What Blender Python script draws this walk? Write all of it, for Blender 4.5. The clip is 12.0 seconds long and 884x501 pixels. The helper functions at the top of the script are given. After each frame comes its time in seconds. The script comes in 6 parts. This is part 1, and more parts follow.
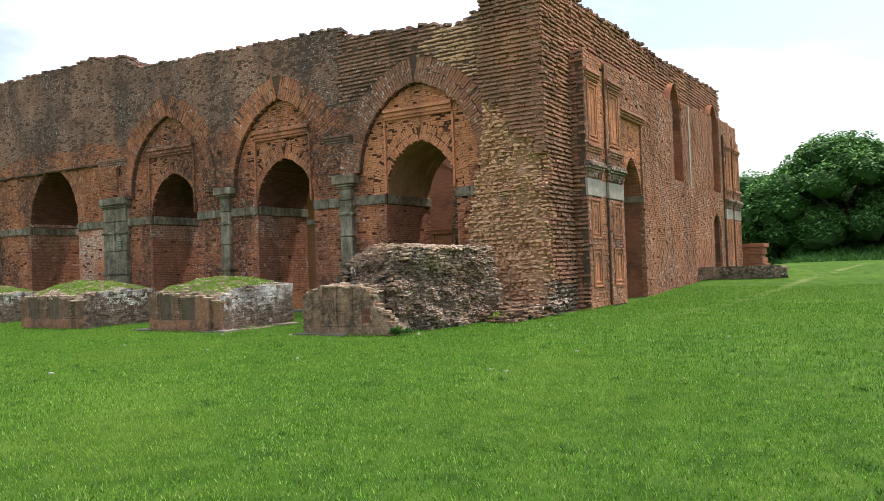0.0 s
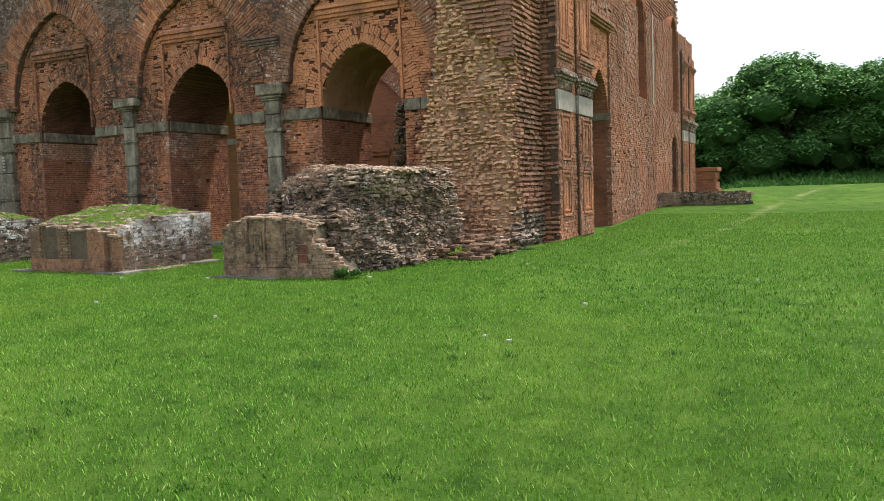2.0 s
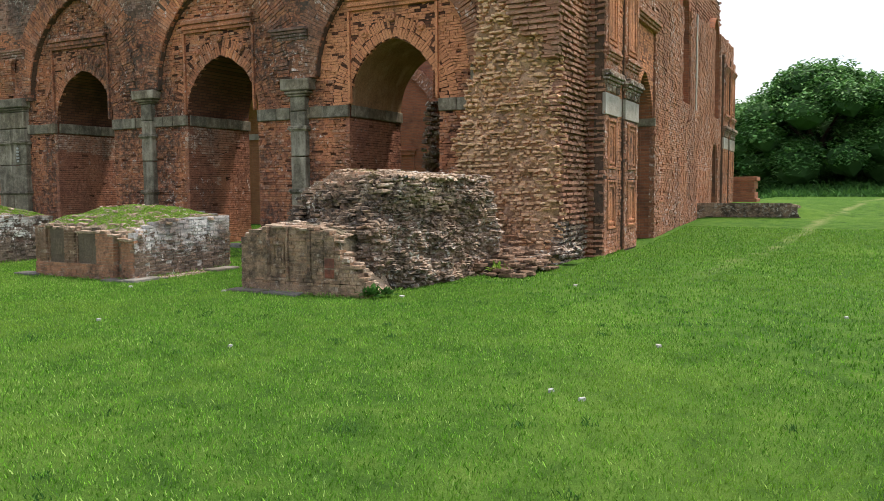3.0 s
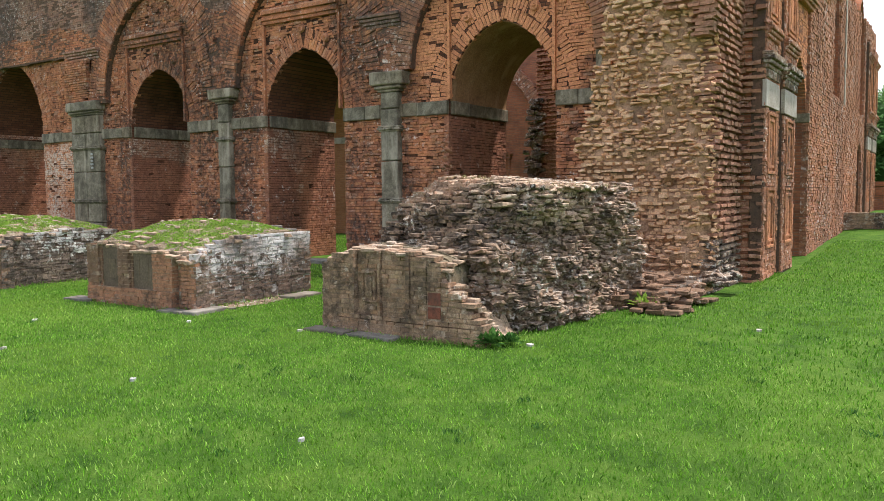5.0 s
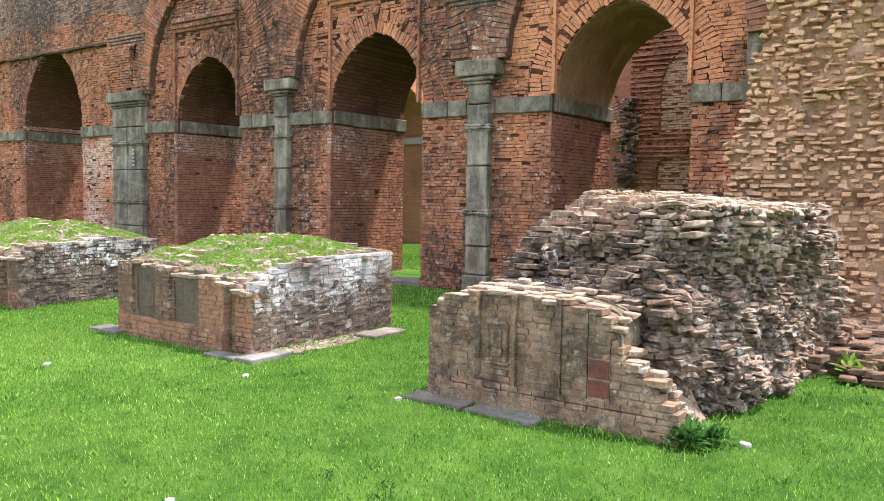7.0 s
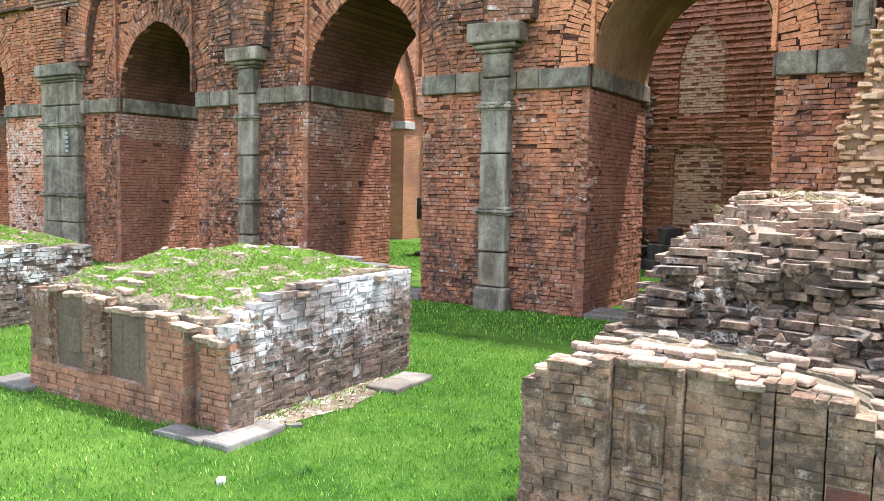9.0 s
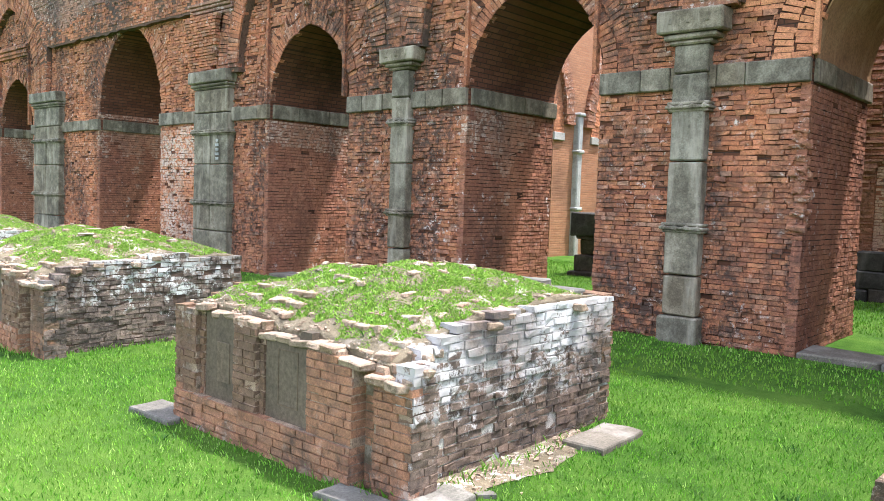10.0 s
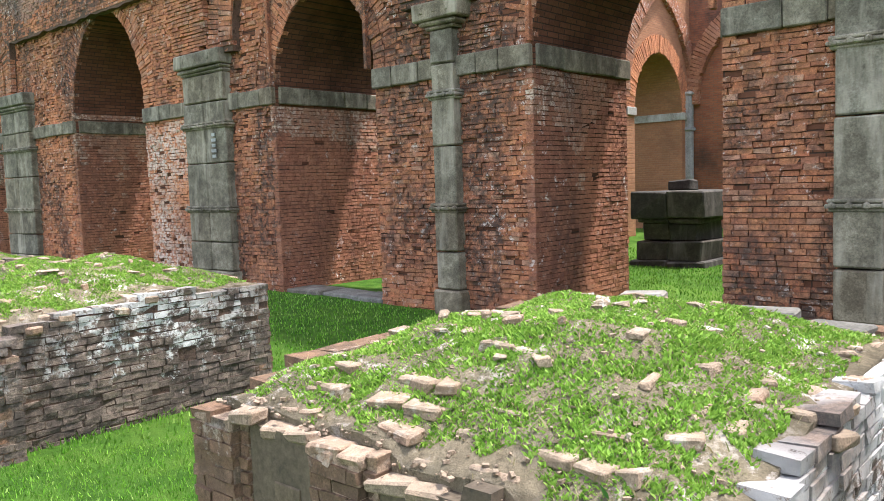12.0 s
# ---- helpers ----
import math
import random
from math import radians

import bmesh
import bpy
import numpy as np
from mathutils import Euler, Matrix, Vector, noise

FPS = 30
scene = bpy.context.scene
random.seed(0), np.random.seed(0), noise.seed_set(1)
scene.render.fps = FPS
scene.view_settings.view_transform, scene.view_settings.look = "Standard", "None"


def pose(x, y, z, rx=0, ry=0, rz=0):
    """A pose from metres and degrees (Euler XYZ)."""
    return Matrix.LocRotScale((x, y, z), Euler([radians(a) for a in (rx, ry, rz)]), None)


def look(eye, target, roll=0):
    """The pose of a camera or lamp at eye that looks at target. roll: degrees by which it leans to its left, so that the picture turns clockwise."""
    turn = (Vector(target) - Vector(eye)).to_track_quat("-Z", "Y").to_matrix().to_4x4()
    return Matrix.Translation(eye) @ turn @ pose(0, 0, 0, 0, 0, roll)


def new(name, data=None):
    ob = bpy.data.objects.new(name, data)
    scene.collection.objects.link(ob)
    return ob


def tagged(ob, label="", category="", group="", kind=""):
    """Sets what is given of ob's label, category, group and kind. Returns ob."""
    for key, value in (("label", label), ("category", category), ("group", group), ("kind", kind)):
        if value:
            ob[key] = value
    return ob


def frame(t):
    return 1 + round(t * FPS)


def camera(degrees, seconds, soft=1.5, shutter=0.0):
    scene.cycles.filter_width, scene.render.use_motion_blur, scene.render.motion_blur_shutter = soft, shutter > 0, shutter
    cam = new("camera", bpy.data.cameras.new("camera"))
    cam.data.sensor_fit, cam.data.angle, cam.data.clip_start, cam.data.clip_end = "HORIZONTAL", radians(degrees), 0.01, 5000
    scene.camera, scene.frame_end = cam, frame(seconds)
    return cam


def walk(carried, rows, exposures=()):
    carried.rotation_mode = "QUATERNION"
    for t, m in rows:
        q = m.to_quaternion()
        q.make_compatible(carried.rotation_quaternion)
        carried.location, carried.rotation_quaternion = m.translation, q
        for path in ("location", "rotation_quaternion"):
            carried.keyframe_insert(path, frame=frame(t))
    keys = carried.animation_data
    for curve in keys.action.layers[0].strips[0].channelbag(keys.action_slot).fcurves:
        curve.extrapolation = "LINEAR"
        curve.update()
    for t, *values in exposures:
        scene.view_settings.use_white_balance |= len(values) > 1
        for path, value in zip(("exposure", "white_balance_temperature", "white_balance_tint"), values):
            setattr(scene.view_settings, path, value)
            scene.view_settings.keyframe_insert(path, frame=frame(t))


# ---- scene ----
cam = camera(58.4, 12.0, soft=0.5)
METRES, EYE, TILT, LEAN, TURN = 14.3, 1.5, 0.0, 0.0, 31.0
ROWS = [
    (0.0, 0.0, 0.0, 0.0, 0.05, 1.3, 2.01),
    (0.5, -0.0112, 0.045, 0.0017, 0.03, 1.27, 1.42),
    (1.0, -0.0152, 0.089, 0.0042, -4.54, -0.0, 3.61),
    (1.5, -0.0294, 0.1285, 0.004, -3.7, -1.39, 1.07),
    (2.0, -0.0265, 0.1739, 0.0034, -5.22, -4.36, 1.99),
    (2.5, -0.033, 0.2121, 0.0073, -5.95, -4.51, 1.24),
    (3.0, -0.0396, 0.2485, 0.0152, -3.84, -4.49, 0.4),
    (5.0, -0.0657, 0.4104, 0.021, 2.15, -4.12, 0.46),
    (5.5, -0.0797, 0.4474, 0.0248, 3.72, -3.67, 0.0),
    (6.0, -0.0929, 0.4863, 0.0273, 4.61, -3.62, 1.78),
    (6.5, -0.1141, 0.5232, 0.0286, 5.97, -3.57, -1.03),
    (8.5, -0.1731, 0.6765, 0.0316, 1.18, -5.09, 1.38),
    (9.0, -0.1919, 0.713, 0.0346, 1.59, -4.76, -1.07),
    (9.5, -0.2063, 0.7527, 0.0316, 2.84, -4.7, 0.94),
    (10.0, -0.2328, 0.787, 0.0297, 10.79, -3.87, -1.89),
    (10.5, -0.2548, 0.8229, 0.0281, 12.44, -3.78, -0.44),
    (11.0, -0.2784, 0.8567, 0.03, 13.2, -3.97, -0.68),
    (11.5, -0.2981, 0.8901, 0.0308, 12.49, -4.53, -0.83),
    (12.0, -0.3149, 0.9286, 0.032, 10.14, -4.83, 1.88),
]
walk(cam, [(t, pose(0, 0, EYE, TILT, LEAN, TURN) @ pose(METRES * x, METRES * y, METRES * z, 90 + pitch, roll, yaw)) for t, x, y, z, yaw, pitch, roll in ROWS],
     exposures=[(0.0, 0.5, 6570, 15), (1.5, 0.5, 6570, 15), (2.5, 0.47, 6570, 15), (5.0, 0.75, 6520, 17), (6.0, 1.15, 6420, 18), (6.5, 1.3, 6320, 19), (8.5, 1.54, 5950, 18), (9.5, 1.72, 5950, 17), (10.0, 1.62, 5950, 16), (10.5, 1.18, 5950, 15), (11.0, 1.22, 6100, 15), (11.5, 1.37, 6100, 15), (12.0, 1.32, 6100, 15)])

# ---- light and air ----
SUN_EL, SUN_AZ = radians(70), radians(38)      # high sun, from beyond the facade
world = bpy.data.worlds.new("sky")
scene.world = world
world.use_nodes = True
wn, wl = world.node_tree.nodes, world.node_tree.links
wn.clear()
w_out, w_bg = wn.new("ShaderNodeOutputWorld"), wn.new("ShaderNodeBackground")
sky = wn.new("ShaderNodeTexSky")
sky.sky_type, sky.sun_disc = "NISHITA", False
sky.sun_elevation, sky.sun_rotation = SUN_EL, SUN_AZ
sky.air_density, sky.dust_density, sky.ozone_density = 1.2, 3.0, 1.0
cl_pos = wn.new("ShaderNodeTexCoord")
cl_map = wn.new("ShaderNodeMapping")
cl_map.inputs["Scale"].default_value = (1.6, 1.6, 4.5)
cl_map.inputs["Location"].default_value = (0.35, 0.1, 0.0)
cl_noise = wn.new("ShaderNodeTexNoise")
cl_noise.inputs["Scale"].default_value, cl_noise.inputs["Detail"].default_value = 1.7, 7.0
cl_ramp = wn.new("ShaderNodeValToRGB")
cl_ramp.color_ramp.elements[0].position, cl_ramp.color_ramp.elements[1].position = 0.42, 0.60
cl_ramp.color_ramp.elements[0].color = (0.12, 0.12, 0.12, 1)
cl_mix = wn.new("ShaderNodeMix")
cl_mix.data_type = "RGBA"
cl_mix.inputs["B"].default_value = (5.9, 6.15, 6.4, 1)
wl.new(cl_pos.outputs["Generated"], cl_map.inputs["Vector"])
wl.new(cl_map.outputs["Vector"], cl_noise.inputs["Vector"])
wl.new(cl_noise.outputs["Fac"], cl_ramp.inputs["Fac"])
wl.new(cl_ramp.outputs["Color"], cl_mix.inputs["Factor"])
wl.new(sky.outputs["Color"], cl_mix.inputs["A"])
wl.new(cl_mix.outputs["Result"], w_bg.inputs["Color"])
w_bg.inputs["Strength"].default_value = 0.172
wl.new(w_bg.outputs["Background"], w_out.inputs["Surface"])

sun = new("sun", bpy.data.lights.new("sun", "SUN"))
sun.data.energy, sun.data.angle, sun.data.color = 3.5, radians(3.0), (1.0, 0.94, 0.84)
sun.matrix_world = look((math.sin(SUN_AZ) * math.cos(SUN_EL) * 60, math.cos(SUN_AZ) * math.cos(SUN_EL) * 60, math.sin(SUN_EL) * 60), (0, 0, 0))

# ---- materials ----
def node_mat(name, rough=0.9, spec=0.2):
    m = bpy.data.materials.new(name)
    m.use_nodes = True
    b = m.node_tree.nodes["Principled BSDF"]
    b.inputs["Roughness"].default_value = rough
    b.inputs["Specular IOR Level"].default_value = spec
    return m, m.node_tree.nodes, m.node_tree.links, b


def noise_node(nodes, links, scale, detail=5.0, rough=0.55, stretch=None):
    where = nodes.new("ShaderNodeNewGeometry").outputs["Position"]
    n = nodes.new("ShaderNodeTexNoise")
    n.inputs["Scale"].default_value, n.inputs["Detail"].default_value, n.inputs["Roughness"].default_value = scale, detail, rough
    if stretch:
        mp = nodes.new("ShaderNodeMapping")
        mp.inputs["Scale"].default_value = stretch
        links.new(where, mp.inputs["Vector"])
        links.new(mp.outputs["Vector"], n.inputs["Vector"])
    else:
        links.new(where, n.inputs["Vector"])
    return n.outputs["Fac"]


def ramp(nodes, links, fac, stops):
    r = nodes.new("ShaderNodeValToRGB")
    e = r.color_ramp.elements
    while len(e) < len(stops):
        e.new(0.5)
    for el, (p, c) in zip(e, stops):
        el.position = p
        el.color = (*c, 1) if len(c) == 3 else c
    links.new(fac, r.inputs["Fac"])
    return r.outputs["Color"]


def grey(v):
    return (v, v, v)


def mix(nodes, links, fac, a, b, kind="MIX"):
    x = nodes.new("ShaderNodeMix")
    x.data_type, x.blend_type = "RGBA", kind
    for key, val in (("Factor", fac), ("A", a), ("B", b)):
        if isinstance(val, bpy.types.NodeSocket):
            links.new(val, x.inputs[key])
        elif key == "Factor":
            x.inputs[key].default_value = val
        else:
            x.inputs[key].default_value = (*val, 1)
    return x.outputs["Result"]


def bump(nodes, links, b, height, strength=0.5, dist=0.02):
    n = nodes.new("ShaderNodeBump")
    n.inputs["Strength"].default_value, n.inputs["Distance"].default_value = strength, dist
    links.new(height, n.inputs["Height"])
    links.new(n.outputs["Normal"], b.inputs["Normal"])


def brick_mat(name, colours, stain=(0.06, 0.05, 0.043), stained=0.5, pale=(0.62, 0.56, 0.50), paled=0.12, single=False, patch=0.55, tone=0.6, pale_scale=7.0, run_from=None, pit=0.9, blur=0.0, dust=0.0, broken_up=0.85):
    """Old fired brick: a tone for each piece, pitted grain, dark weathering in patches and runs, pale lime blotches."""
    m, n, l, b = node_mat(name, 0.93, 0.12)
    if single:
        rnd = n.new("ShaderNodeObjectInfo").outputs["Random"]
    else:
        rnd = n.new("ShaderNodeNewGeometry").outputs["Random Per Island"]
    k = len(colours)
    mean = tuple(sum(c[i] for c in colours) / k for i in range(3))
    col = mix(n, l, tone, mean, ramp(n, l, rnd, [(i / max(1, k - 1), c) for i, c in enumerate(colours)]))
    drift = noise_node(n, l, 1.7, 5.0, 0.65)
    col = mix(n, l, ramp(n, l, drift, [(0.35, grey(0.0)), (0.65, grey(0.55))]), col, (mean[0] * 1.25, mean[1] * 1.35, mean[2] * 1.3))
    grain = noise_node(n, l, 45.0, 7.0, 0.75)
    pits = noise_node(n, l, 15.0, 8.0, 0.8)
    fine = noise_node(n, l, 150.0, 4.0, 0.8)
    col = mix(n, l, 0.75, col, ramp(n, l, fine, [(0.30, grey(0.35)), (0.56, grey(1.0)), (0.75, grey(1.35))]), "MULTIPLY")
    col = mix(n, l, 0.7, col, ramp(n, l, grain, [(0.25, grey(0.3)), (0.6, grey(1.0))]), "MULTIPLY")
    col = mix(n, l, pit, col, ramp(n, l, pits, [(0.33, grey(0.12)), (0.485, grey(1.0))]), "MULTIPLY")
    big = noise_node(n, l, patch, 8.0, 0.66)
    runs = noise_node(n, l, 1.6, 7.0, 0.62, (1.0, 1.0, 0.13))
    dark = mix(n, l, 0.5, big, runs)
    dark = ramp(n, l, dark, [(0.60 - 0.3 * stained - blur, grey(0.0)), (0.76 - 0.3 * stained + blur, grey(0.92))])
    fleck = noise_node(n, l, 8.5, 7.0, 0.8)
    dark = mix(n, l, broken_up, dark, ramp(n, l, fleck, [(0.38, grey(0.12)), (0.56, grey(1.0))]), "MULTIPLY")
    col = mix(n, l, dark, col, stain)
    pn = noise_node(n, l, pale_scale, 8.0, 0.78)
    pf = ramp(n, l, pn, [(0.66 - paled, grey(0.0)), (0.73 - paled, grey(0.9))])
    pb = ramp(n, l, noise_node(n, l, 0.9, 4.0), [(0.40, grey(0.05)), (0.60, grey(1.0))])
    if run_from:
        # limewash that has run down from the top edge
        sep = n.new("ShaderNodeSeparateXYZ")
        l.new(n.new("ShaderNodeNewGeometry").outputs["Position"], sep.inputs[0])
        rng = n.new("ShaderNodeMapRange")
        rng.inputs["From Min"].default_value, rng.inputs["From Max"].default_value = run_from
        rng.inputs["To Min"].default_value, rng.inputs["To Max"].default_value = -0.10, 0.16
        l.new(sep.outputs["Z"], rng.inputs["Value"])
        add = n.new("ShaderNodeMath")
        add.operation = "ADD"
        l.new(pn, add.inputs[0])
        l.new(rng.outputs["Result"], add.inputs[1])
        pf = ramp(n, l, add.outputs[0], [(0.66 - paled, grey(0.0)), (0.73 - paled, grey(0.9))])
    col = mix(n, l, mix(n, l, 1.0, pf, pb, "MULTIPLY"), col, pale)
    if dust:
        # faces that look up are mixed towards a pale buff, in flecks
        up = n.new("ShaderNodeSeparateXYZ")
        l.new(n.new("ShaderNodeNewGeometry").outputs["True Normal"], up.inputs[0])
        up_mask = ramp(n, l, up.outputs["Z"], [(0.55, grey(0.0)), (0.85, grey(dust))])
        up_mask = mix(n, l, 1.0, up_mask, ramp(n, l, fleck, [(0.32, grey(0.15)), (0.5, grey(1.0))]), "MULTIPLY")
        col = mix(n, l, up_mask, col, (0.44, 0.36, 0.27))
    l.new(mix(n, l, 1.0, col, grey(1.14), "MULTIPLY"), b.inputs["Base Color"])
    bump(n, l, b, mix(n, l, 0.3, mix(n, l, 0.6, grain, pits), fine), 1.0, 0.022)
    return m


def stone_mat(name, base, dark, light, scale=1.0):
    m, n, l, b = node_mat(name, 0.8, 0.25)
    grain = noise_node(n, l, 60 * scale, 5.0, 0.7)
    big = noise_node(n, l, 4.2 * scale, 9.0, 0.74)
    runs = noise_node(n, l, 3.2, 5.0, 0.6, (1.0, 1.0, 0.2))
    own = n.new("ShaderNodeObjectInfo").outputs["Random"]
    col = ramp(n, l, big, [(0.28, dark), (0.5, base), (0.72, light)])
    col = mix(n, l, 0.8, col, ramp(n, l, own, [(0.0, (0.58, 0.60, 0.60)), (0.4, (1.0, 1.0, 0.95)), (0.7, (0.8, 0.72, 0.62)), (1.0, (0.72, 0.76, 0.76))]), "MULTIPLY")
    col = mix(n, l, 0.75, col, ramp(n, l, grain, [(0.3, grey(0.35)), (0.62, grey(1.0))]), "MULTIPLY")
    col = mix(n, l, ramp(n, l, runs, [(0.54, grey(0.0)), (0.68, grey(0.6))]), col, light)
    l.new(col, b.inputs["Base Color"])
    bump(n, l, b, mix(n, l, 0.4, grain, big), 0.5, 0.01)
    return m


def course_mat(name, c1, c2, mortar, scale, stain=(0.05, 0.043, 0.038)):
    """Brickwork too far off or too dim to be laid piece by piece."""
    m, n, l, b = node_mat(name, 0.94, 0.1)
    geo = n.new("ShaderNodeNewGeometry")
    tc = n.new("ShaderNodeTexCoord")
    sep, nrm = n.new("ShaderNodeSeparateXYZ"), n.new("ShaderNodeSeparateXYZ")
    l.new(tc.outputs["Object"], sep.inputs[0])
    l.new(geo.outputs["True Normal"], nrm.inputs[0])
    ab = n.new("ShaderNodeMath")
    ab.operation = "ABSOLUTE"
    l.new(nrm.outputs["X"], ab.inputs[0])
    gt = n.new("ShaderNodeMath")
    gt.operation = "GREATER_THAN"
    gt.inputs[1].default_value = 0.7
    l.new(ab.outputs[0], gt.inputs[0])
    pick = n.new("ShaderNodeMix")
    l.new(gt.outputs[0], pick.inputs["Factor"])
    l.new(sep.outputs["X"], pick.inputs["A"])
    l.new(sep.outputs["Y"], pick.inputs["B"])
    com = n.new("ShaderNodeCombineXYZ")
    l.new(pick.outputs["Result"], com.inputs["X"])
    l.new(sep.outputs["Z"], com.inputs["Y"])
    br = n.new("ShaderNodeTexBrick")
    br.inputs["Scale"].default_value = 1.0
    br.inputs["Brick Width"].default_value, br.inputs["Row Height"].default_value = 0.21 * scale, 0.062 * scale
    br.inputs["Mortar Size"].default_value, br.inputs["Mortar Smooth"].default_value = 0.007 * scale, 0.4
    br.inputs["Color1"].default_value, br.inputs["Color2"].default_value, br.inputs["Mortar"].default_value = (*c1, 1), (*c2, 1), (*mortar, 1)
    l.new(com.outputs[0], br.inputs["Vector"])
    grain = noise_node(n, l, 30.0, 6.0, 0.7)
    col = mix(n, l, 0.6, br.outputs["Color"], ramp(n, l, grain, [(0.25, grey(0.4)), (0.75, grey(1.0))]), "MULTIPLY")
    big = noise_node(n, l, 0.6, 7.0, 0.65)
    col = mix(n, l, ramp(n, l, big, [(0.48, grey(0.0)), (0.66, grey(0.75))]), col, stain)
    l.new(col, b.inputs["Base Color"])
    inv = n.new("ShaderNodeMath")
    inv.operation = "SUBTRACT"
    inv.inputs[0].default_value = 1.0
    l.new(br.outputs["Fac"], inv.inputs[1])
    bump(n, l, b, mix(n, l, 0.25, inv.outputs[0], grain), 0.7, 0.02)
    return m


RED = [(0.605, 0.193, 0.087), (0.784, 0.293, 0.125), (0.28, 0.112, 0.074), (0.672, 0.23, 0.103), (0.448, 0.155, 0.087), (0.829, 0.364, 0.162), (0.56, 0.213, 0.118), (0.694, 0.448, 0.314)]
TAN = [(0.77, 0.462, 0.274), (0.858, 0.561, 0.358), (0.627, 0.33, 0.191), (0.814, 0.517, 0.321), (0.682, 0.369, 0.212), (0.858, 0.627, 0.415)]
ORANGE = [(0.7, 0.294, 0.144), (0.775, 0.362, 0.181), (0.575, 0.219, 0.112), (0.725, 0.325, 0.175), (0.525, 0.206, 0.112)]
GREYB = [(0.347, 0.224, 0.158), (0.47, 0.316, 0.214), (0.168, 0.117, 0.088), (0.426, 0.245, 0.158), (0.538, 0.377, 0.26), (0.314, 0.224, 0.167)]
SIDEB = [(0.484, 0.194, 0.102), (0.571, 0.257, 0.136), (0.368, 0.141, 0.079), (0.523, 0.228, 0.126), (0.416, 0.17, 0.102), (0.561, 0.339, 0.223)]
BLOCKB = [(0.575, 0.244, 0.13), (0.644, 0.318, 0.18), (0.437, 0.191, 0.115), (0.517, 0.297, 0.19), (0.598, 0.265, 0.14)]
M_RED = brick_mat("weathered_red_brick", RED, stained=0.71, paled=0.09, pale_scale=11.0, tone=0.72, stain=(0.05, 0.041, 0.036))
M_UPPER = brick_mat("rain_blackened_brick", [(0.50, 0.22, 0.135), (0.58, 0.29, 0.18), (0.36, 0.18, 0.13), (0.60, 0.43, 0.33), (0.44, 0.19, 0.125)], stain=(0.062, 0.053, 0.048), stained=0.76, blur=0.03, broken_up=0.4, paled=0.12, pale_scale=13.0, pale=(0.56, 0.51, 0.45))
M_RIBBED = brick_mat("dark_ribbed_brick", [(0.54, 0.245, 0.155), (0.62, 0.30, 0.19), (0.43, 0.185, 0.12), (0.60, 0.37, 0.25)], stained=0.58, paled=0.08, stain=(0.075, 0.058, 0.048), blur=0.05, pit=0.6, broken_up=0.5)
M_TOWER = brick_mat("eroded_tan_brick", TAN, stained=0.2, paled=0.05, pit=0.5, tone=0.5)
M_JAMB = brick_mat("smooth_maroon_brick", [(0.45, 0.172, 0.098), (0.52, 0.213, 0.12), (0.38, 0.148, 0.092), (0.55, 0.27, 0.165)], stained=0.64, paled=0.08, tone=0.5, pit=0.6, blur=0.06, stain=(0.09, 0.05, 0.04))
M_SIDE = brick_mat("side_wall_brick", SIDEB, stained=0.50, blur=0.05, pit=0.75, pale_scale=11.0)
M_PALEWALL = brick_mat("lime_flecked_brick", RED, stained=0.45, paled=0.2, pale_scale=14.0, pale=(0.60, 0.50, 0.42))
M_JAMBUP = brick_mat("lime_jointed_brick", [(0.46, 0.19, 0.11), (0.54, 0.25, 0.15), (0.38, 0.16, 0.10), (0.56, 0.36, 0.26)], stained=0.5, paled=0.16, pale_scale=14.0, pale=(0.58, 0.47, 0.38), tone=0.7)
M_ORANGE = brick_mat("sheltered_orange_brick", ORANGE, stained=0.32, paled=0.02, tone=0.4)
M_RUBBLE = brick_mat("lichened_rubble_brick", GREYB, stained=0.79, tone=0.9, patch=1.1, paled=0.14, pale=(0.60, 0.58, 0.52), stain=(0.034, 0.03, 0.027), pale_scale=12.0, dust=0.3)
M_BLOCK = brick_mat("block_brick", BLOCKB, stained=0.76, paled=0.10, patch=1.5, tone=0.6, stain=(0.085, 0.064, 0.048), pale=(0.5, 0.42, 0.35), pit=0.7, blur=0.05)
M_BLOCKUP = brick_mat("grimy_block_brick", [(0.30, 0.165, 0.10), (0.36, 0.205, 0.125), (0.24, 0.135, 0.09), (0.33, 0.215, 0.145)], stained=0.80, paled=0.09, patch=1.2, tone=0.5, stain=(0.085, 0.065, 0.047), pale=(0.55, 0.47, 0.39), pit=0.7, blur=0.07)
SOOTY = [(0.52, 0.34, 0.22), (0.60, 0.42, 0.28), (0.40, 0.24, 0.155), (0.58, 0.29, 0.155), (0.50, 0.36, 0.25)]
M_BROKEN = brick_mat("sooty_panel_brick", SOOTY, stained=0.84, paled=0.10, patch=3.2, tone=0.6, stain=(0.06, 0.047, 0.035), pale=(0.56, 0.48, 0.39), pale_scale=12.0, pit=0.75, blur=0.05)
M_BROKEN_1 = brick_mat("sooty_panel_brick_piece", SOOTY, stained=0.84, paled=0.10, patch=3.2, tone=0.6, stain=(0.06, 0.047, 0.035), pale=(0.56, 0.48, 0.39), pale_scale=12.0, pit=0.75, blur=0.05, single=True)
M_LIME = brick_mat("limewashed_brick", [(0.29, 0.205, 0.16), (0.36, 0.27, 0.21), (0.22, 0.165, 0.135), (0.36, 0.21, 0.14)], stained=0.72, pale=(0.64, 0.63, 0.61), paled=0.15, patch=1.4, tone=0.5, pale_scale=8.0, run_from=(0.6, 1.25))
M_LIMEJOINT = brick_mat("lime_joint", [(0.58, 0.55, 0.51), (0.58, 0.55, 0.51)], stained=0.45, paled=0.1)
